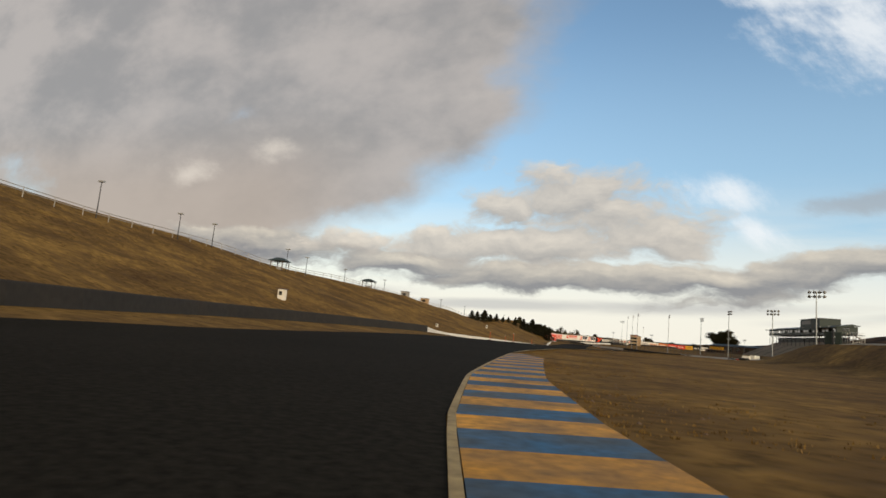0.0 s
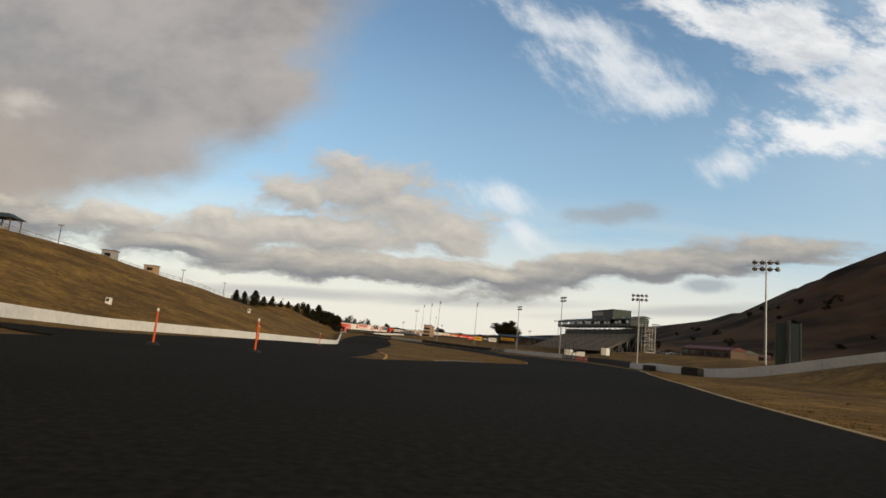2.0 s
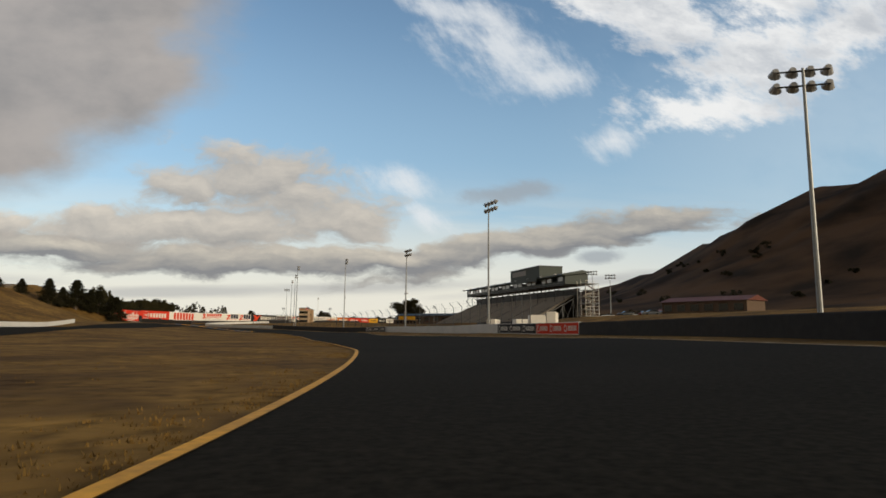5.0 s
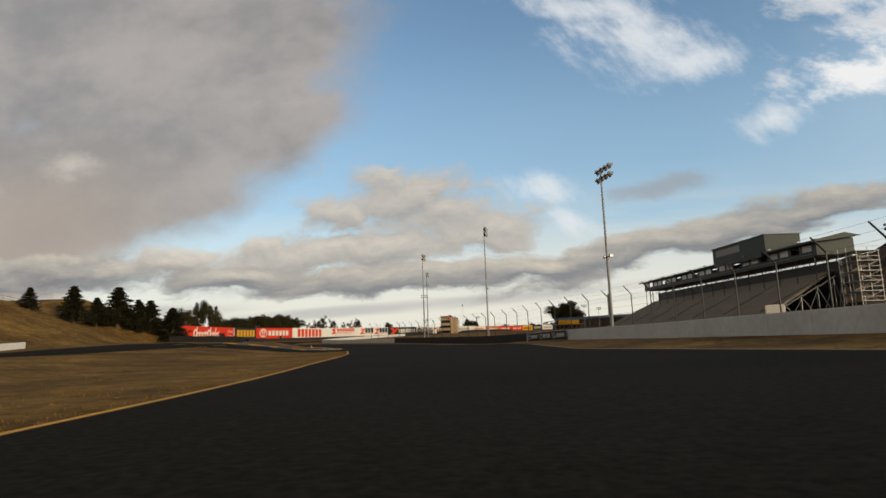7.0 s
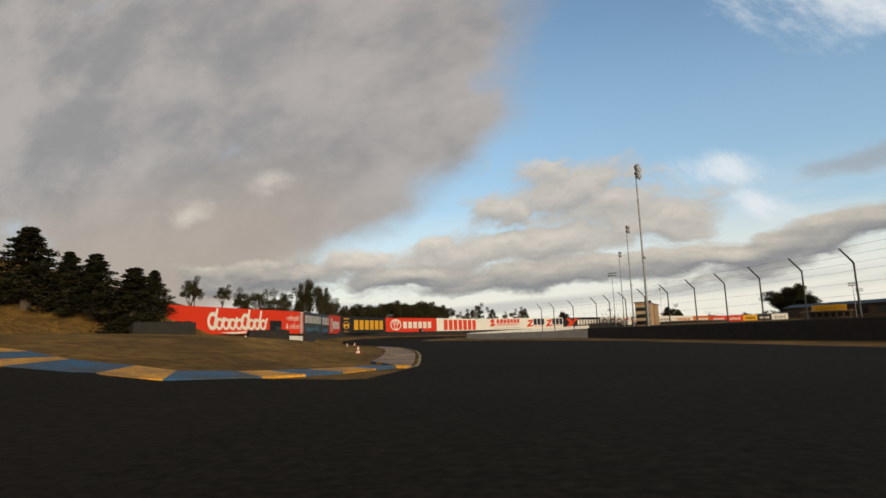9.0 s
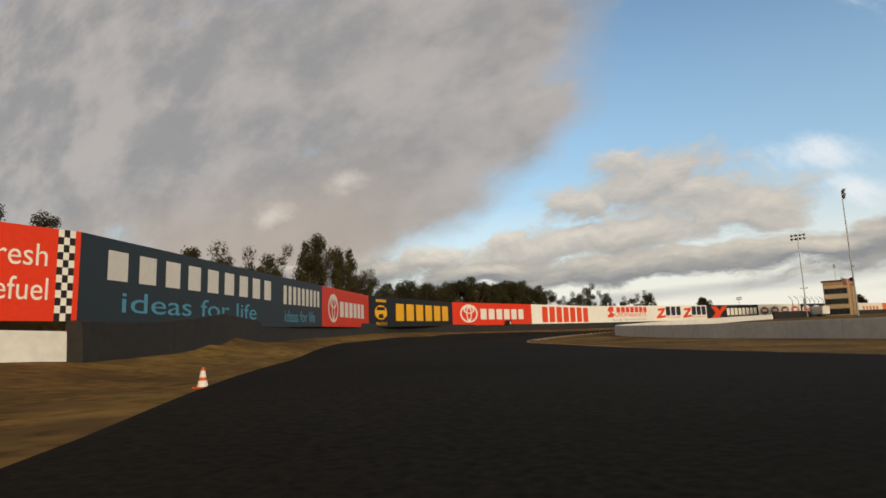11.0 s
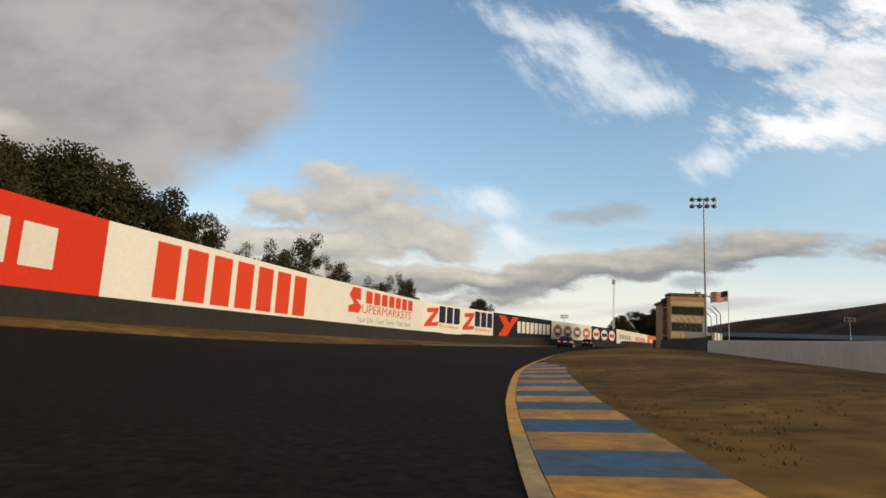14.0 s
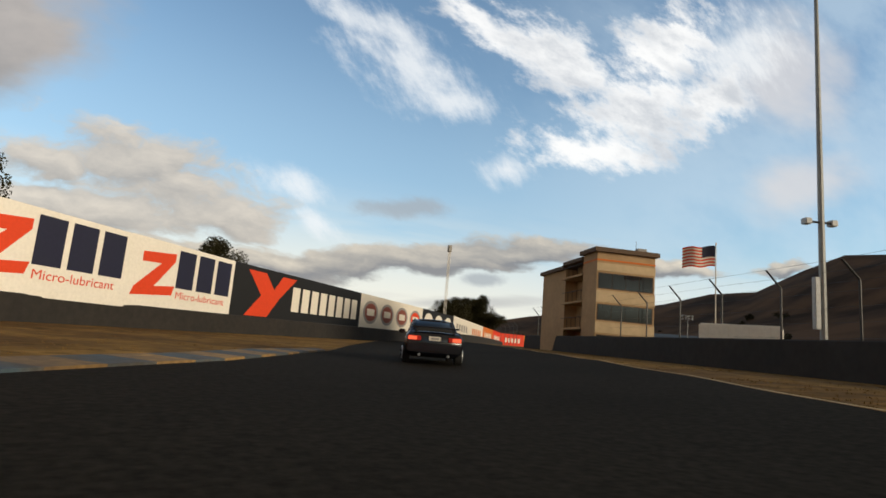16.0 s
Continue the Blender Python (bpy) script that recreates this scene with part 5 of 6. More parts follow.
def gum_tree(bushy):
    """Broad uneven crown on a leaning trunk, 10 m tall."""
    t = new("tree")
    bm = bmesh.new()
    lean = rng.uniform(-0.5, 0.5)
    tube(bm, (0, 0, -0.3), (lean * 0.5, 0.1, 3.2), 0.30, 0.20, 7)
    tips = []
    for k in range(8):
        a = 2 * math.pi * k / 8 + rng.uniform(-0.3, 0.3)
        r, z = rng.uniform(1.2, 2.9), rng.uniform(4.6, 8.6)
        p = Vector((lean * 0.5, 0.1, 3.2 - (k % 3) * 0.5))
        q = Vector((lean + r * math.cos(a), r * math.sin(a), z))
        m = p.lerp(q, 0.55) + Vector((0, 0, 0.5))
        tube(bm, p, m, 0.13, 0.09, 5)
        tube(bm, m, q, 0.09, 0.04, 5)
        tips.append(q)
    part("trunk", bm, BARK, t)
    cl = []
    for q in tips:
        for _ in range(4 if bushy else 3):
            cl.append((q.x + rng.gauss(0, 0.7), q.y + rng.gauss(0, 0.7), q.z + rng.gauss(0.2, 0.6), rng.uniform(0.7, 1.25) * (1.15 if bushy else 0.95)))
    for _ in range(9 if bushy else 4):
        cl.append((lean + rng.gauss(0, 1.0), rng.gauss(0, 1.0), rng.uniform(4.2 if not bushy else 2.6, 9.2), rng.uniform(0.9, 1.4)))
    me = leaf_mesh("crown", cl, 0.125, 420 if bushy else 250, 0.15)
    me.materials.append(LEAF_OLIVE)
    ob = new("crown", me)
    ob.parent = t
    return t

def conifer():
    """Tall dark cone of drooping boughs, 10 m tall."""
    t = new("tree")
    bm = bmesh.new()
    tube(bm, (0, 0, -0.3), (0.1, 0, 9.4), 0.26, 0.04, 7)
    cl = []
    for k in range(46):
        u = k / 45
        z = 0.9 + 8.9 * u
        r = (2.3 * (1 - u) ** 0.7 + 0.12) * rng.uniform(0.6, 1.12)
        a = k * 2.4 + rng.uniform(-0.4, 0.4)
        q = Vector((r * math.cos(a), r * math.sin(a), z - 0.25 * r))
        tube(bm, (0, 0, z), q, 0.05, 0.015, 4)
        cl.append((q.x * 0.75, q.y * 0.75, q.z, 0.30 + 0.55 * (1 - u)))
        cl.append((q.x * 0.35, q.y * 0.35, z, 0.35 + 0.5 * (1 - u)))
    part("trunk", bm, BARK, t)
    me = leaf_mesh("crown", cl, 0.125, 120, 0.2)
    me.materials.append(LEAF_DARK)
    ob = new("crown", me)
    ob.parent = t
    return t

GUM = [gum_tree(i % 2 == 1) for i in range(4)]
PINE = [conifer() for _ in range(3)]
for k, o in enumerate(GUM):
    tagged(o, "dull olive gum tree with a ragged open crown" if k % 2 == 0 else "dense dark gum tree with a rounded crown", "tree", "trees behind the hoardings")
for o in PINE:
    tagged(o, "tall dark pointed conifer on the bank", "tree", "dark trees on the bank")
used = set()

def plant(kinds, x, y, ztop, wide=1.0):
    """A tree whose top is at ztop, in metres."""
    i = rng.randrange(len(kinds))
    z = sheet_z(x, y) - 0.1
    h = max(ztop - z, 2.6) / 10.0
    w = h * wide * rng.uniform(0.9, 1.15)
    src = kinds[i]
    m = pose(x, y, z, 0, 0, rng.uniform(0, 360)) @ Matrix.Diagonal((w, w, h, 1))
    if id(src) in used:
        ob = copy_thing(src, pose(x, y, z))
    else:
        used.add(id(src))
        ob = src
    ob.matrix_basis = m
    return ob

AIRY, DENSE = GUM[0::2], GUM[1::2]
# a tall dark pair behind the red hoarding, then a thinning row along the painted boards
plant(DENSE, -53.2, 419.2, 16.2, 0.60)
plant(DENSE, -49.6, 422.0, 15.0, 0.60)
for x, y, z in ((-52.0, 430.0, 12.0), (-51.6, 434.6, 12.0), (-31.6, 491.5, 10.8), (-30.6, 497.3, 12.2), (-28.2, 503.5, 13.4), (-24.4, 512.4, 12.2), (-17.4, 527.3, 12.8), (-14.6, 531.2, 12.8), (-20.8, 521.6, 11.8), (-54.5, 407.5, 14.2), (-53.6, 410.5, 13.2)):
    plant(AIRY, x, y, z, 0.66)
for x, y, z in ((-51.2, 440.2, 11.2), (-50.6, 445.4, 10.4), (-49.4, 449.2, 11.2), (-48.0, 453.6, 11.2), (-46.2, 458.6, 12.6), (-44.6, 462.4, 12.0), (-43.6, 467.0, 12.2), (-42.2, 470.6, 12.6), (-41.4, 473.8, 12.8), (-40.4, 476.4, 12.4), (-39.4, 479.0, 14.0), (-37.8, 482.4, 12.0), (-35.6, 486.4, 11.4)):
    plant(DENSE, x, y, z, 0.9)
for x, y, z in ((0.0, 547.0, 10.9), (46, 590, 12.6), (51, 596, 12.0)):
    plant(DENSE, x, y, z, 1.1)
# loose row on the bank above the red board
for x, y, z, w in ((-26.5, 343.5, 8.0, 0.8), (-29.5, 348.0, 8.2, 0.7), (-32.4, 357.5, 8.6, 0.8), (-34.0, 364.1, 9.4, 0.8), (-36.5, 369.5, 9.0, 0.7), (-50.2, 398.0, 13.0, 0.7)):
    plant(AIRY, x, y, z, w)
for x, y, z in ((-33.2, 329.2, 11.9), (-30.4, 331.1, 9.6), (-28.8, 332.6, 9.5), (-24.6, 333.0, 7.9), (-35.4, 326.0, 9.8), (-37.2, 321.8, 11.6), (-41.0, 316.0, 11.0), (-43.6, 309.5, 11.4), (-45.2, 301.0, 11.0), (-47.0, 292.0, 12.0), (-48.5, 283.0, 11.2), (-49.8, 274.0, 12.6), (-51.0, 263.0, 11.4), (-51.6, 254.0, 11.2), (-31.8, 335.2, 9.0), (-27.2, 338.6, 8.4)):
    plant(PINE, x, y, z, 2.3)

def far_woods(name, label, rows, size):
    cl = []
    for x, y, h in rows:
        z = ground_z(x, y)
        for _ in range(5):
            cl.append((x + rng.gauss(0, h * 0.35), y + rng.gauss(0, h * 0.35), z + h * rng.uniform(0.25, 0.75), h * rng.uniform(0.22, 0.38)))
        cl.append((x, y, z + h * 0.2, h * 0.3))
    me = leaf_mesh(name, cl, size, 42, 0.1)
    me.materials.append(LEAF_DARK)
    ob = new(name, me)
    return tagged(ob, label, "woodland", kind="stuff")

rows = []
for k in range(150):
    a = radians(-48 + 78 * k / 149 + rng.uniform(-0.4, 0.4))
    d = rng.uniform(330, 460)
    rows.append((0 + d * math.sin(a), 400 + d * math.cos(a), rng.uniform(4, 9)))
far_woods("far_woods", "line of dark distant trees along the valley", rows, 0.9)
rows = [(rng.uniform(180, 420), rng.uniform(330, 900), rng.uniform(3, 7)) for _ in range(42)]
far_woods("hill_scrub", "scattered dark scrub on the lower hillside", rows, 0.7)
for x, y, z in ((139.5, 766, 25.0), (154.5, 768, 26.5), (147, 760, 23.5), (143, 772, 28.5), (151, 758, 22.5)):
    tagged(plant(DENSE, x, y, z, 1.5), "dense dark tree in the clump beyond the grandstand", "tree", "trees beyond the grandstand")
o = plant(DENSE, 147, 765, 31.5, 1.05)
tagged(o, "broad dark round tree beyond the grandstand", "tree")

# ---- spectators' bank ----
def gazebo(x, y, label):
    z = sheet_z(x, y)
    t = empty("gazebo", label, "gazebo", "gazebos on the bank", at=(x, y, z))
    for sx in (-1.9, 1.9):
        for sy in (-1.9, 1.9):
            tube_part("post", t, BROWN, (sx, sy, -0.3), (sx, sy, 2.3), 0.12, 0.12, 6)
            tube_part("knee_brace", t, BROWN, (sx, sy, 1.6), (sx * 0.6, sy, 2.3), 0.07, 0.07, 5)
    bm = bmesh.new()
    lo = [bm.verts.new((a * 2.6, b * 2.6, 2.25)) for a, b in ((-1, -1), (1, -1), (1, 1), (-1, 1))]
    hi = [bm.verts.new((a * 0.8, b * 0.8, 3.2)) for a, b in ((-1, -1), (1, -1), (1, 1), (-1, 1))]
    bm.faces.new(lo[::-1])
    bm.faces.new(hi)
    for k in range(4):
        bm.faces.new((lo[k], lo[(k + 1) % 4], hi[(k + 1) % 4], hi[k]))
    part("roof", bm, GREEN_ROOF, t, "dark hipped roof")
    box_part("table", t, HILL_RAIL, -0.8, -0.4, 0, 0.8, 0.4, 0.75)
    t.scale = (0.66, 0.66, 0.72)
gazebo(-59.5, 103.5, "dark timber gazebo with a flat-topped roof on the crest")
gazebo(-57.2, 145.0, "small dark gazebo with a hipped roof on the crest")

def crest_rail():
    pts = [(-60.5, y) for y in range(30, 110, 4)] + [(-59.5 + (y - 110) * 0.03, y) for y in range(110, 210, 4)] + [(-56.5 + (y - 210) * 0.09, y) for y in range(210, 330, 4)]
    t = empty("rail_fence", "pale rail fence along the top of the bank", "fence", at=(-60, 30, 0))
    tops = []
    for x, y in pts:
        z = sheet_z(x, y)
        tube_part("post", t, HILL_RAIL, (x + 60, y - 30, z - 0.2), (x + 60, y - 30, z + 1.15), 0.06, 0.05, 5)
        tops.append(Vector((x + 60, y - 30, z + 1.1)))
    for dz in (0, -0.45):
        bm = bmesh.new()
        for p, q in zip(tops, tops[1:]):
            tube(bm, p + Vector((0, 0, dz)), q + Vector((0, 0, dz)), 0.045, 0.045, 4)
        part("rail", bm, HILL_RAIL, t)
crest_rail()

def lamp_post(x, y, top, label="slim lamp post on the crest of the bank"):
    z = sheet_z(x, y)
    t = empty("lamp_post", label, "lamp post", "lamp posts on the bank", at=(x, y, z))
    h = max(top - z, 3)
    tube_part("pole", t, DARK_STEEL, (0, 0, -0.2), (0, 0, h), 0.08, 0.05, 6)
    box_part("lamp_head", t, FLOOD, -0.45, -0.2, h - 0.06, 0.45, 0.2, h + 0.14, bevel=0.03)
for x, y, top in ((-61, 60.5, 15.8), (-60.4, 75, 14.8), (-60.2, 83, 14.8), (-59.5, 106, 14.3), (-59.3, 114, 13.8), (-58.8, 133, 13.7), (-59.5, 163, 14.2), (-54.7, 211, 12.4), (-52, 240, 12), (-49, 275, 11), (-46, 310, 9.5)):
    lamp_post(x, y, top)

def booth(x, y, w, h, material, label):
    z = sheet_z(x, y)
    t = empty("booth", label, "booth", "booths on the bank", at=(x, y, z - 0.1))
    box_part("body", t, material, -w / 2, -w / 2, 0, w / 2, w / 2, h, bevel=0.04)
    box_part("roof", t, BROWN, -w / 2 - 0.15, -w / 2 - 0.15, h, w / 2 + 0.15, w / 2 + 0.15, h + 0.12)
    box_part("opening", t, CHARCOAL, -w / 4, -w / 2 - 0.02, h * 0.45, w / 4, -w / 2 - 0.005, h * 0.8, "dark serving hatch")
booth(-58, 178.5, 2.2, 2.4, HILL_RAIL, "small weathered timber booth on the crest")
booth(-56.3, 195.3, 2.4, 1.9, TAN, "low tan booth on the crest of the bank")
booth(-33, 187, 0.5, 1.0, CREAM, "narrow white marshal box on the bank")
booth(-36, 64, 0.8, 1.3, CREAM, "narrow white marshal box with orange band")
booth(-31, 118, 0.45, 0.7, CREAM, "narrow white marshal box above the wall")
booth(-31, 337, 1.0, 1.5, CREAM, "pale cabinet beneath the conifers")

# ---- loose track furniture ----
def delineator(x, y, h=1.1):
    t = empty("delineator_post", "slim orange delineator post on a black base", "traffic post", "orange delineators", at=(x, y, sheet_z(x, y) + 0.05))
    tube_part("post", t, CONE, (0, 0, 0.06), (0, 0, h), 0.036, 0.032, 8)
    tube_part("cap", t, CREAM, (0, 0, h), (0, 0, h + 0.09), 0.04, 0.036, 8)
    bm = bmesh.new()
    bmesh.ops.create_cone(bm, cap_ends=True, segments=8, radius1=0.24, radius2=0.18, depth=0.08)
    bmesh.ops.translate(bm, vec=(0, 0, 0.04), verts=bm.verts)
    part("base", bm, TYRE, t, "black rubber base")
for x, y in ((-13.8, 81.4), (-10.8, 82.8), (-15.5, 108), (-11.8, 118)):
    delineator(x, y)

def cone(x, y, h=0.42):
    t = empty("traffic_cone", "white and orange traffic cone on the verge", "traffic cone", "traffic cones by the kerb", at=(x, y, sheet_z(x, y) + 0.005))
    box_part("foot", t, CONE, -0.15, -0.15, 0, 0.15, 0.15, 0.03, bevel=0.008)
    for name, a, b, m in (("lower_band", 0.03, 0.36, CREAM), ("middle_band", 0.36, 0.52, CONE), ("upper_band", 0.52, 0.84, CREAM), ("tip", 0.84, 1.0, CONE)):
        r = lambda u: 0.115 - 0.085 * u
        tube_part(name, t, m, (0, 0, h * a if a > 0.05 else 0.03), (0, 0, h * b), r(a), r(b), 12)
for x, y in ((5.6, 316.2), (-8.6, 346), (-12.6, 357)):
    cone(x, y)

def tyre_stack(x, y, yaw, length, h=0.9, label="stack of black tyres wrapped in dark belting"):
    t = empty("tyre_stack", label, "tyre barrier", "tyre stacks", at=(x, y, sheet_z(x, y)), rz=yaw)
    box_part("belting", t, BLACK_BELT, -length / 2, -0.42, 0.0, length / 2, 0.42, h, bevel=0.05)
    n = int(length / 0.6)
    for k in range(n):
        for s in (-0.18, 0.2):
            tube_part("tyre", t, TYRE, (-length / 2 + 0.3 + 0.6 * k, s, h), (-length / 2 + 0.3 + 0.6 * k, s, h + 0.06), 0.26, 0.24, 10)
tyre_stack(-9.6, 319.5, 50, 3.8)
tyre_stack(-7.4, 328.5, 50, 3.2)
for k in range(3):
    tyre_stack(-9.8 + 3.55 * k, 302.1 - 0.45 * k, -8, 3.5, 0.8)
tyre_stack(31.0, 141, 83, 3.0, 0.7)
tyre_stack(26.6, 121.5, 100, 2.6, 0.8)


# ---- dry tufts on the verges ----
def verge_tufts():
    """Short dry grass and weeds beside the track, thickest near its edge."""
    r = random.Random(31)
    vs, fs = [], []
    runs = ((0.2, 3.6, 1, 5200), (3.4, 9.0, -1, 9000), (9.9, 11.0, -1, 1200), (12.0, 17.5, 1, 4500), (15.4, 17.2, -1, 800), (4.0, 8.6, 1, 1500))
    for t0, t1, side, count in runs:
        table = EDGE_R if side > 0 else EDGE_L
        for _ in range(count):
            t = r.uniform(t0, t1)
            off = lerp(table, t) + 0.35 + (1.5 if (side > 0 and (t < 1.0 or 13.0 < t < 14.9)) else 0.0) + abs(r.gauss(0, 1)) ** 1.6 * 3.2
            p = edge_point(t, side * off)
            if noise.noise((p.x * 0.22, p.y * 0.22, 3.0)) < -0.12:
                continue
            z = sheet_z(p.x, p.y)
            h0 = r.uniform(0.018, 0.055)
            for _ in range(r.randint(4, 7)):
                a, lean = r.uniform(0, 2 * math.pi), r.uniform(0.2, 0.9)
                h = h0 * r.uniform(0.6, 1.2)
                bx, by = p.x + r.gauss(0, 0.05), p.y + r.gauss(0, 0.05)
                c, s = math.cos(a), math.sin(a)
                w = r.uniform(0.008, 0.018)
                i = len(vs)
                vs += [(bx - s * w, by + c * w, z - 0.01), (bx + s * w, by - c * w, z - 0.01), (bx + c * h * lean, by + s * h * lean, z + h)]
                fs.append((i, i + 1, i + 2))
    ob = link_mesh("verge_grass", vs, fs, TUFT)
    return tagged(ob, "short dry straw-coloured grass tufts along the verges", "grass", kind="stuff")
TUFT = mat("dry_tufts", (0.20, 0.118, 0.036), 0.9, grain=0.4, size=3, stain=0.7, stain_size=0.25, tint=(0.10, 0.066, 0.022), spec=0.05)
verge_tufts()

def verge_stones():
    """Small clods and stones kicked onto the inside verge."""
    r = random.Random(5)
    vs, fs = [], []
    for _ in range(500):
        t = r.uniform(12.8, 16.5) if r.random() < 0.6 else r.uniform(0.2, 2.2)
        p = edge_point(t, lerp(EDGE_R, t) + 1.7 + abs(r.gauss(0, 2.4)))
        z, s = sheet_z(p.x, p.y), r.uniform(0.012, 0.045)
        i = len(vs)
        vs += [(p.x + s * r.uniform(0.6, 1.3) * a, p.y + s * r.uniform(0.6, 1.3) * b, z + s * c) for a, b, c in ((1, 0, 0), (0, 1, 0), (-1, 0, 0), (0, -1, 0), (0, 0, 0.8))]
        fs += [(i, i + 1, i + 4), (i + 1, i + 2, i + 4), (i + 2, i + 3, i + 4), (i + 3, i, i + 4)]
    ob = link_mesh("verge_stones", vs, fs, BROWN)
    return tagged(ob, "small brown clods and stones on the verge", "stones", kind="stuff")
verge_stones()

# ---- boards on the right-hand wall ----
def wall_board(p, q, material, ink, label, z0=0.25, z1=1.22, count=8):
    g = lambda c: sheet_z(c[0] * M, c[1] * M) / M
    b = Board(q, p, g(q) + z0, g(p) + z0, g(q) + z1, g(p) + z1, material, label, 0.04)
    b.word(bars(0.34, 0.92, 0.28, 0.74, count), ink)
    b.shapes("emblem", ring(0.18, 0.5, 0.10, 0.34, 0.7, 20), ink, "plain ring")
    return b

def wall_x(y):
    """Track-side face of the right-hand wall, plan units."""
    return (lerp([(200.1, 43.5), (222, 43.4), (243, 43.4), (273.6, 41.6), (293.8, 38.0)], y * M) - 0.16) / M
for k in range(9):
    y, w = ((200.2 + 2.9 * k, 2.85) if k < 3 else (209.0 + 3.65 * (k - 3), 3.55) if k < 6 else (280.8 + 4.25 * (k - 6), 4.05))
    y, w = y / M, w / M
    red = k < 3
    wall_board((wall_x(y), y), (wall_x(y + w), y + w), RED if red else CHARCOAL, CREAM, "red wall board with a cream ring and bars" if red else "black wall board with white bars", 0.08, 1.08, 6 if red else 8)

# ---- cars ----
def loft(sections):
    """A closed body through cross-sections; each is (y, [(x, z), ...]) for the right half, bottom to top."""
    bm = bmesh.new()
    rings = []
    for y, half in sections:
        pts = [(x, z) for x, z in half] + [(-x, z) for x, z in half[::-1]]
        rings.append([bm.verts.new((x, y, z)) for x, z in pts])
    n = len(rings[0])
    for a, b in zip(rings, rings[1:]):
        for k in range(n):
            bm.faces.new((a[k], a[(k + 1) % n], b[(k + 1) % n], b[k]))
    bm.faces.new(rings[0])
    bm.faces.new(rings[-1][::-1])
    bmesh.ops.recalc_face_normals(bm, faces=bm.faces)
    return bm

def shade(ob):
    ob.data.polygons.foreach_set("use_smooth", [True] * len(ob.data.polygons))
    return ob

def wheel(parent, x, y, r=0.31, w=0.22):
    s = 1 if x > 0 else -1
    bm = bmesh.new()
    bmesh.ops.create_cone(bm, cap_ends=True, segments=20, radius1=r, radius2=r, depth=w)
    bmesh.ops.bevel(bm, geom=[e for e in bm.edges if len(e.link_faces) == 2 and abs(e.calc_face_angle(0)) > 1], offset=0.03, segments=2, affect="EDGES")
    bmesh.ops.transform(bm, matrix=Matrix.Translation((x, y, r)) @ Matrix.Rotation(radians(90), 4, "Y"), verts=bm.verts)
    t = part("wheel", bm, TYRE, parent, "black tyre")
    bm = bmesh.new()
    bmesh.ops.create_cone(bm, cap_ends=True, segments=16, radius1=r * 0.64, radius2=r * 0.58, depth=0.03)
    bmesh.ops.transform(bm, matrix=Matrix.Translation((x + s * (w / 2 + 0.012), y, r)) @ Matrix.Rotation(radians(90 * s), 4, "Y"), verts=bm.verts)
    part("rim", bm, FLOOD, t, "grey alloy rim")
    for k in range(5):
        a = 2 * math.pi * k / 5
        tube_part("spoke", t, DARK_STEEL, (x + s * (w / 2 + 0.03), y, r), (x + s * (w / 2 + 0.03), y + r * 0.5 * math.cos(a), r + r * 0.5 * math.sin(a)), 0.025, 0.02, 4)

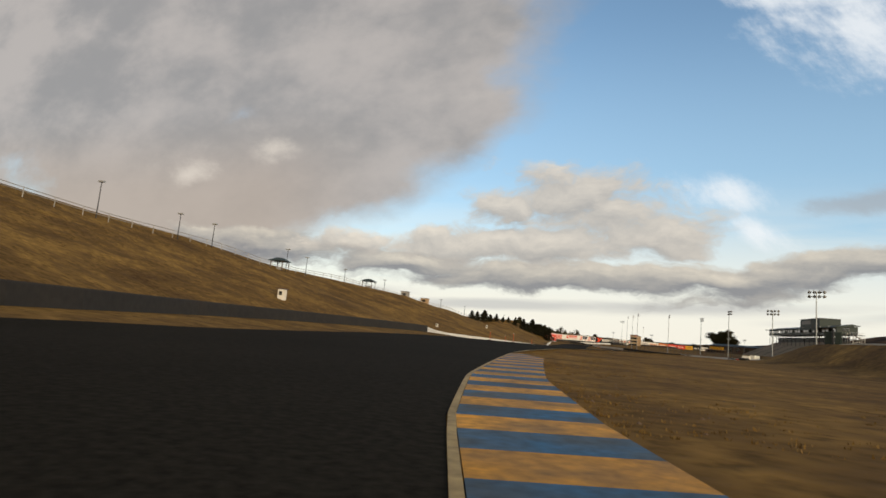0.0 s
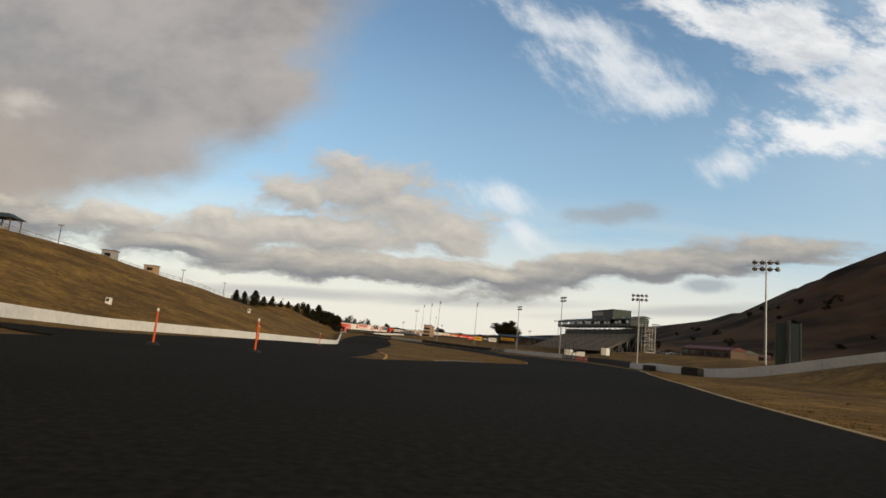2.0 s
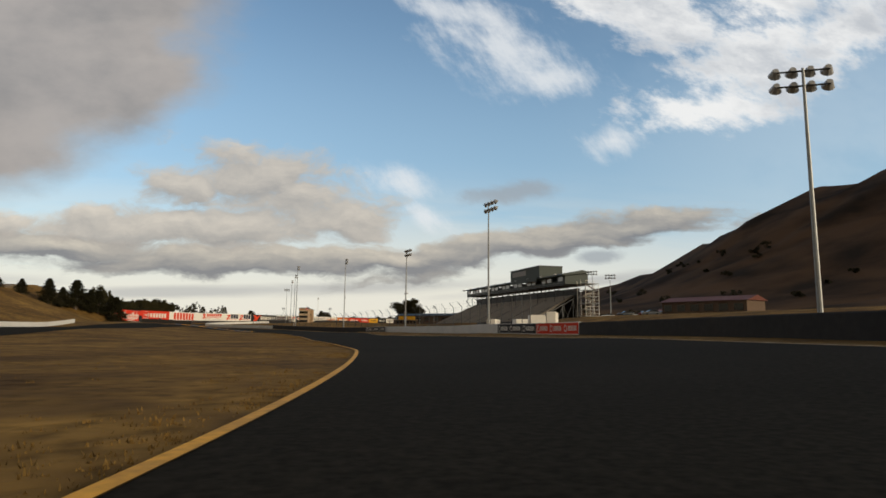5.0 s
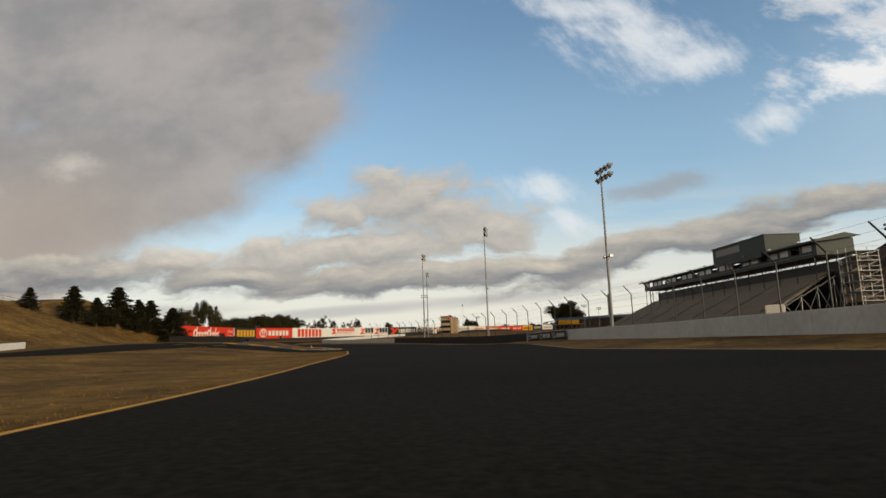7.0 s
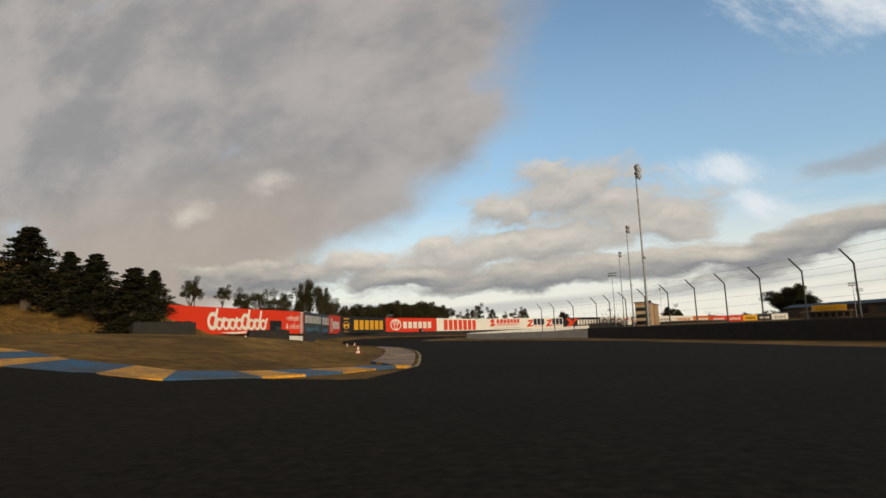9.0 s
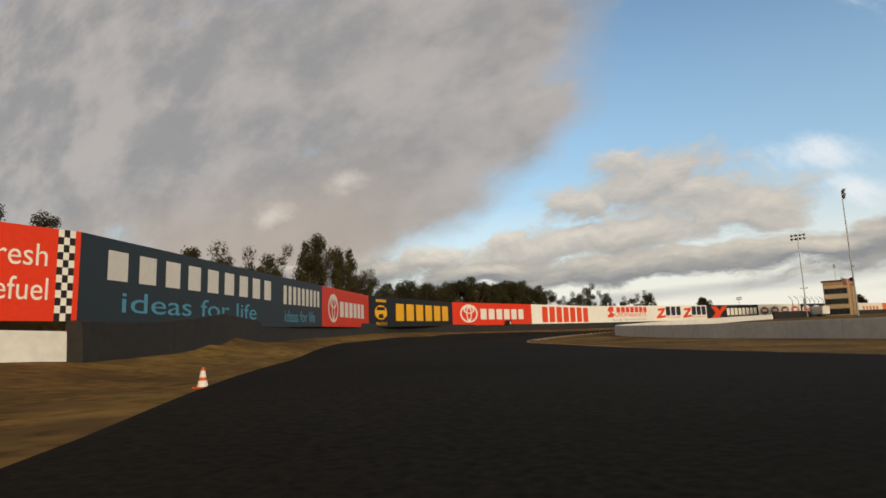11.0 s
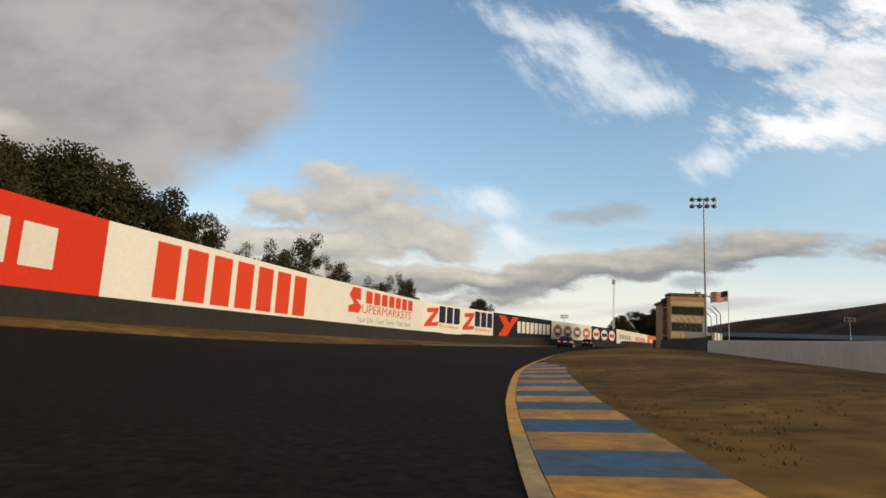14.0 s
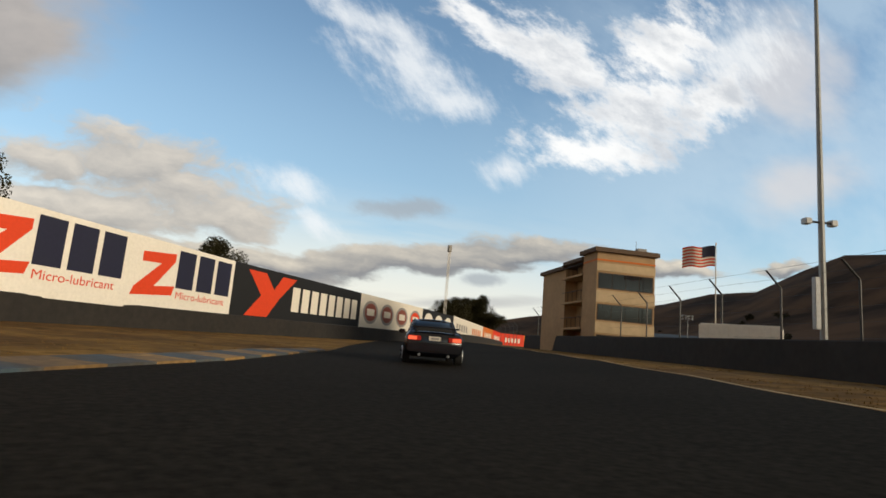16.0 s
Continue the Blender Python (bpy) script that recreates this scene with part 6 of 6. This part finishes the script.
def coupe(name, label, body, x, y, yaw, scale, hatch=False, group="cars on the track"):
    """Two-door saloon seen from behind; its nose points along +y."""
    c = empty(name, label, "car", group, at=(x, y, sheet_z(x, y) + 0.05), rz=yaw)
    c.scale = (scale,) * 3
    L = 4.4 if not hatch else 3.9
    def sec(y, w, z0, z1, belt):
        return (y, [(w * 0.80, z0), (w * 0.96, z0 + 0.10), (w, (z0 + z1) / 2), (w * 0.97, z1 - 0.10), (w * 0.86, z1), (w * 0.3, z1 + belt)])
    tailz = 0.96 if not hatch else 1.0
    secs = [sec(0.0, 0.80, 0.34, tailz - 0.12, 0.01), sec(0.10, 0.84, 0.27, tailz - 0.03, 0.02), sec(0.7, 0.855, 0.22, tailz, 0.03), sec(1.4, 0.855, 0.2, 0.94, 0.02), sec(2.6, 0.855, 0.2, 0.92, 0.02), sec(3.3, 0.85, 0.22, 0.86, 0.03), sec(L - 0.35, 0.80, 0.26, 0.72, 0.02), sec(L, 0.66, 0.34, 0.60, 0.0)]
    shade(part("body", loft(secs), body, c, ""))
    def roof(y, w, z0, z1):
        return (y, [(w, z0), (w * 0.93, (z0 + z1) / 2), (w * 0.82, z1 - 0.05), (w * 0.7, z1), (w * 0.3, z1 + 0.02)])
    back = 0.62 if not hatch else 0.16
    glass = [roof(back, 0.72, 0.90, 0.94), roof(back + 0.75, 0.74, 0.90, 1.32), roof(back + 1.1, 0.74, 0.90, 1.36), roof(back + 1.9, 0.74, 0.90, 1.35), roof(back + 2.75, 0.73, 0.88, 0.93)]
    shade(part("greenhouse", loft(glass), GLASS, c, "dark tinted glass"))
    top = [roof(back + 0.74, 0.60, 1.31, 1.335), roof(back + 1.1, 0.62, 1.345, 1.375), roof(back + 1.85, 0.60, 1.335, 1.365)]
    shade(part("roof", loft(top), body, c))
    for s in (-1, 1):
        tube_part("rear_pillar", c, body, (s * 0.70, back + 0.04, 0.92), (s * 0.58, back + 0.76, 1.33), 0.05, 0.04, 6)
        tube_part("centre_pillar", c, body, (s * 0.755, back + 1.2, 0.90), (s * 0.61, back + 1.15, 1.34), 0.045, 0.04, 6)
        tube_part("front_pillar", c, body, (s * 0.72, back + 2.7, 0.90), (s * 0.58, back + 1.9, 1.34), 0.04, 0.035, 6)
        m = box_part("mirror", c, body, s * 0.94 - 0.11, back + 2.2, 0.92, s * 0.94 + 0.11, back + 2.32, 1.06, "door mirror", 0.03)
        lamp = box_part("tail_lamp", c, TAIL, min(s * 0.40, s * 0.78), -0.03, 0.68, max(s * 0.40, s * 0.78), 0.06, 0.82, "red tail lamp", 0.015)
        box_part("lit_lens", lamp, BRAKE, min(s * 0.52, s * 0.77), -0.036, 0.70, max(s * 0.52, s * 0.77), -0.031, 0.80, "lit red lens")
        tube_part("exhaust", c, STEEL, (s * 0.42, -0.06, 0.28), (s * 0.42, 0.25, 0.28), 0.04, 0.04, 8)
        for y_ in (0.78, L - 0.82):
            wheel(c, s * 0.78, y_)
    box_part("bumper", c, body, -0.80, -0.07, 0.36, 0.80, 0.12, 0.60, "dark rear bumper", 0.05)
    pl = box_part("number_plate", c, CREAM, -0.17, -0.035, 0.70, 0.17, -0.01, 0.82, "pale number plate with a plain bar")
    box_part("plate_bar", pl, GREY, -0.12, -0.04, 0.735, 0.12, -0.036, 0.785)
    if not hatch:
        box_part("spoiler", c, body, -0.70, 0.02, 1.06, 0.70, 0.22, 1.10, "raised boot spoiler", 0.015)
        for s in (-0.55, 0.55):
            box_part("spoiler_stay", c, body, s - 0.03, 0.08, 0.94, s + 0.03, 0.18, 1.065)
    return c

dirv = track(16.0)[1]
road_yaw = math.degrees(math.atan2(dirv.y, dirv.x)) - 90
coupe("coupe", "black two-door coupe with lit tail lamps on the track", CAR_BLACK, 3.6, 507.2, road_yaw + 2, 1.10)
coupe("hatchback", "dark compact hatchback further along the track", CAR_BLACK, 18.5, 540.0, road_yaw, 1.10, hatch=True)

PARKED = [paint("silver_car_paint", (0.30, 0.31, 0.32), 0.3), paint("white_car_paint", (0.62, 0.62, 0.60), 0.3), paint("dark_red_car_paint", (0.16, 0.02, 0.018), 0.3), paint("grey_car_paint", (0.07, 0.075, 0.08), 0.3)]
def parked(body, label):
    c = empty("parked_car", label, "car", "cars parked in the paddock")
    secs = [(0.0, [(0.70, 0.35), (0.80, 0.6), (0.72, 0.88)]), (0.5, [(0.80, 0.25), (0.88, 0.6), (0.78, 0.98)]), (2.6, [(0.80, 0.22), (0.88, 0.6), (0.80, 0.95)]), (3.9, [(0.78, 0.25), (0.84, 0.55), (0.72, 0.80)]), (4.3, [(0.66, 0.35), (0.72, 0.5), (0.60, 0.66)])]
    shade(part("body", loft(secs), body, c))
    top = [(0.5, [(0.70, 0.96), (0.66, 1.0)]), (1.1, [(0.72, 0.96), (0.58, 1.42)]), (2.2, [(0.72, 0.95), (0.58, 1.42)]), (3.1, [(0.70, 0.90), (0.64, 0.94)])]
    part("glass", loft(top), GLASS, c, "dark glass")
    for s in (-0.78, 0.78):
        for y in (0.8, 3.4):
            tube_part("wheel", c, TYRE, (s - 0.09, y, 0.31), (s + 0.09, y, 0.31), 0.31, 0.31, 12)
    return c
kinds = [parked(m, l) for m, l in zip(PARKED, ("silver saloon parked in the paddock", "white saloon parked in the paddock", "dark red saloon parked in the paddock", "grey saloon parked in the paddock"))]
k = 0
for row in range(4):
    for i in range(9):
        x, y = 112 + row * 8.5 + rng.uniform(-0.6, 0.6), 288 + i * 4.2 + row * 7
        m = pose(x, y, sheet_z(x, y), 0, 0, 80 + rng.uniform(-6, 6) + (180 if rng.random() < 0.5 else 0))
        if k < len(kinds):
            kinds[k].matrix_basis = m
        else:
            copy_thing(kinds[rng.randrange(4)], m)
        k += 1

# ---- paddock buildings and clutter ----
def shed(x, y, yaw, l, w, h, wall, roofm, label, bays=6, canopy=0.0):
    x, y = x * M, y * M
    t = empty("shed", label, "building", "paddock buildings", at=(x, y, sheet_z(x, y) - 0.3), rz=yaw)
    box_part("wall", t, wall, -l / 2, -w / 2, 0, l / 2, w / 2, h)
    bm = bmesh.new()
    o = 0.5 + canopy
    vs = [bm.verts.new(c) for c in ((-l / 2 - 0.5, -w / 2 - o, h), (l / 2 + 0.5, -w / 2 - o, h), (l / 2 + 0.5, w / 2 + 0.5, h), (-l / 2 - 0.5, w / 2 + 0.5, h), (-l / 2 - 0.5, 0, h + w * 0.16), (l / 2 + 0.5, 0, h + w * 0.16))]
    for f in ((0, 1, 5, 4), (2, 3, 4, 5), (3, 0, 4), (1, 2, 5), (3, 2, 1, 0)):
        bm.faces.new([vs[i] for i in f])
    part("roof", bm, roofm, t, "low pitched sheet roof")
    for k in range(bays):
        a = -l / 2 + l * (k + 0.18) / bays
        win = box_part("window", t, GLASS, a, -w / 2 - 0.04, h * 0.35, a + l / bays * 0.6, -w / 2 - 0.005, h * 0.8, "dark window bay")
        box_part("sill", win, wall, a - 0.08, -w / 2 - 0.10, h * 0.32, a + l / bays * 0.6 + 0.08, -w / 2 - 0.005, h * 0.35)
        if canopy:
            tube_part("post", t, DARK_STEEL, (a, -w / 2 - canopy, 0), (a, -w / 2 - canopy, h), 0.09, 0.09, 6)
    return t
RUST = paint("rust_red_sheet", (0.13, 0.038, 0.026))
shed(186, 372, -38, 30, 9, 4.2, BROWN, RUST, "long low building with a rust red roof", 8, 2.0)
shed(125, 290, -70, 22, 8, 3.6, BROWN, RUST, "dark brown paddock building with a rust red roof", 6)
shed(155, 330, -80, 26, 10, 5.0, BROWN, GREEN_ROOF, "dark paddock building below the hillside", 7)
shed(150, 700, -30, 60, 10, 5.0, BROWN, GREEN_ROOF, "long dark garage row under the hills", 14, 1.5)
shed(95, 800, -10, 40, 12, 5.0, TAN, GREEN_ROOF, "distant low tan buildings in the valley", 8)
shed(152, 652, -45, 84, 12, 7.5, BROWN, SLATE, "long grey garage building behind the tower", 10, 1.5)

def trailer(x, y, yaw, l, h, label):
    x, y = x * M, y * M
    t = empty("trailer", label, "trailer", at=(x, y, sheet_z(x, y)), rz=yaw)
    box_part("body", t, WHITE, -l / 2, -1.0, 0.55, l / 2, 1.0, h, bevel=0.08)
    for s in (-0.3, 0.3):
        tube_part("wheel", t, TYRE, (l * 0.2 + s, -1.02, 0.3), (l * 0.2 + s, -0.8, 0.3), 0.3, 0.3, 12)
    box_part("skirt", t, GREY, -l / 2 + 0.1, -1.02, 0.35, l / 2 - 0.1, -0.98, 0.6)
    for k in range(4):
        box_part("rib", t, CREAM, -l / 2 + l * (k + 0.5) / 4 - 0.03, -1.03, 0.6, -l / 2 + l * (k + 0.5) / 4 + 0.03, -1.0, h - 0.1)
trailer(24.4 / M, 512.2 / M, -58, 4.0, 2.35, "long white box trailer behind the fence")
trailer(51.5, 232, 70, 3.6, 2.2, "small white trailer behind the wall")
trailer(53, 241, 80, 3.0, 1.9, "small white trailer behind the wall")
trailer(70, 300, 60, 7, 3.0, "white race transporter parked in the paddock")
trailer(82, 292, 60, 8, 3.2, "white race transporter parked in the paddock")

def screen_frame(x, y, yaw):
    x, y = x * M, y * M
    t = empty("timing_board", "tall dark green frame on steel legs beside the strip", "sign frame", "green frames beside the strip", at=(x, y, sheet_z(x, y)), rz=yaw)
    for s in (-1.3, 1.3):
        tube_part("leg", t, GREEN_ROOF, (s, 0, 0), (s, 0, 5.6), 0.14, 0.14, 6)
    for s in (-0.72, 0.72):
        box_part("panel", t, GREEN_ROOF, s - 0.45, -0.15, 0.3, s + 0.45, 0.15, 5.5)
    tube_part("leg", t, DARK_STEEL, (0, 0.3, 0), (0, 0.3, 5.9), 0.2, 0.2, 6)
    for k in range(4):
        for s in (-0.72, 0.72):
            box_part("cell", t, SLATE, s - 0.34, -0.19, 0.6 + k * 1.22, s + 0.34, -0.155, 1.6 + k * 1.22, "grey-green cell")
screen_frame(46.2, 136.7, 150)

# raised deck and yellow building at the far end of the grandstand
t = empty("hospitality_deck", "tan and yellow hospitality deck beyond the fence", "building", at=(100 * M, 560 * M, sheet_z(100 * M, 560 * M)))
box_part("lower_floor", t, BROWN, -7, -4, 0, 7, 4, 2.6)
box_part("deck", t, TAN, -7.6, -4.6, 2.6, 7.6, 4.6, 2.9)
box_part("upper_floor", t, GOLD, -4, -2.5, 2.9, 6, 2.5, 5.0, "yellow upper floor")
for k in range(6):
    box_part("window", t, GLASS, -6.4 + k * 2.2, -4.04, 0.7, -5.0 + k * 2.2, -4.005, 2.1, "dark window")
    tube_part("rail_post", t, DARK_STEEL, (-7.4 + k * 2.9, -4.5, 2.9), (-7.4 + k * 2.9, -4.5, 3.9), 0.04, 0.04, 5)
tube_part("rail", t, DARK_STEEL, (-7.4, -4.5, 3.9), (7.4, -4.5, 3.9), 0.04, 0.04, 5)

# black signal box on the wall below a hoarding
p = Vector((-43.1, 462.1)).lerp(Vector((-35.4, 488.8)), 0.62) * M
sig = empty("signal_box", "small black signal box with a white dome on the wall", "signal", at=(p.x + 0.75, p.y - 0.2, sheet_z(p.x + 0.5, p.y - 0.2) + 1.3), rz=-16)
box_part("housing", sig, CHARCOAL, -0.35, -0.55, 0.0, 0.35, 0.55, 0.75, bevel=0.03)
bm = bmesh.new()
bmesh.ops.create_uvsphere(bm, u_segments=14, v_segments=8, radius=0.22)
bmesh.ops.transform(bm, matrix=Matrix.Translation((0.36, 0, 0.24)) @ Matrix.Diagonal((0.6, 1, 1, 1)), verts=bm.verts)
part("dome", bm, CREAM, sig, "white dome lamp")
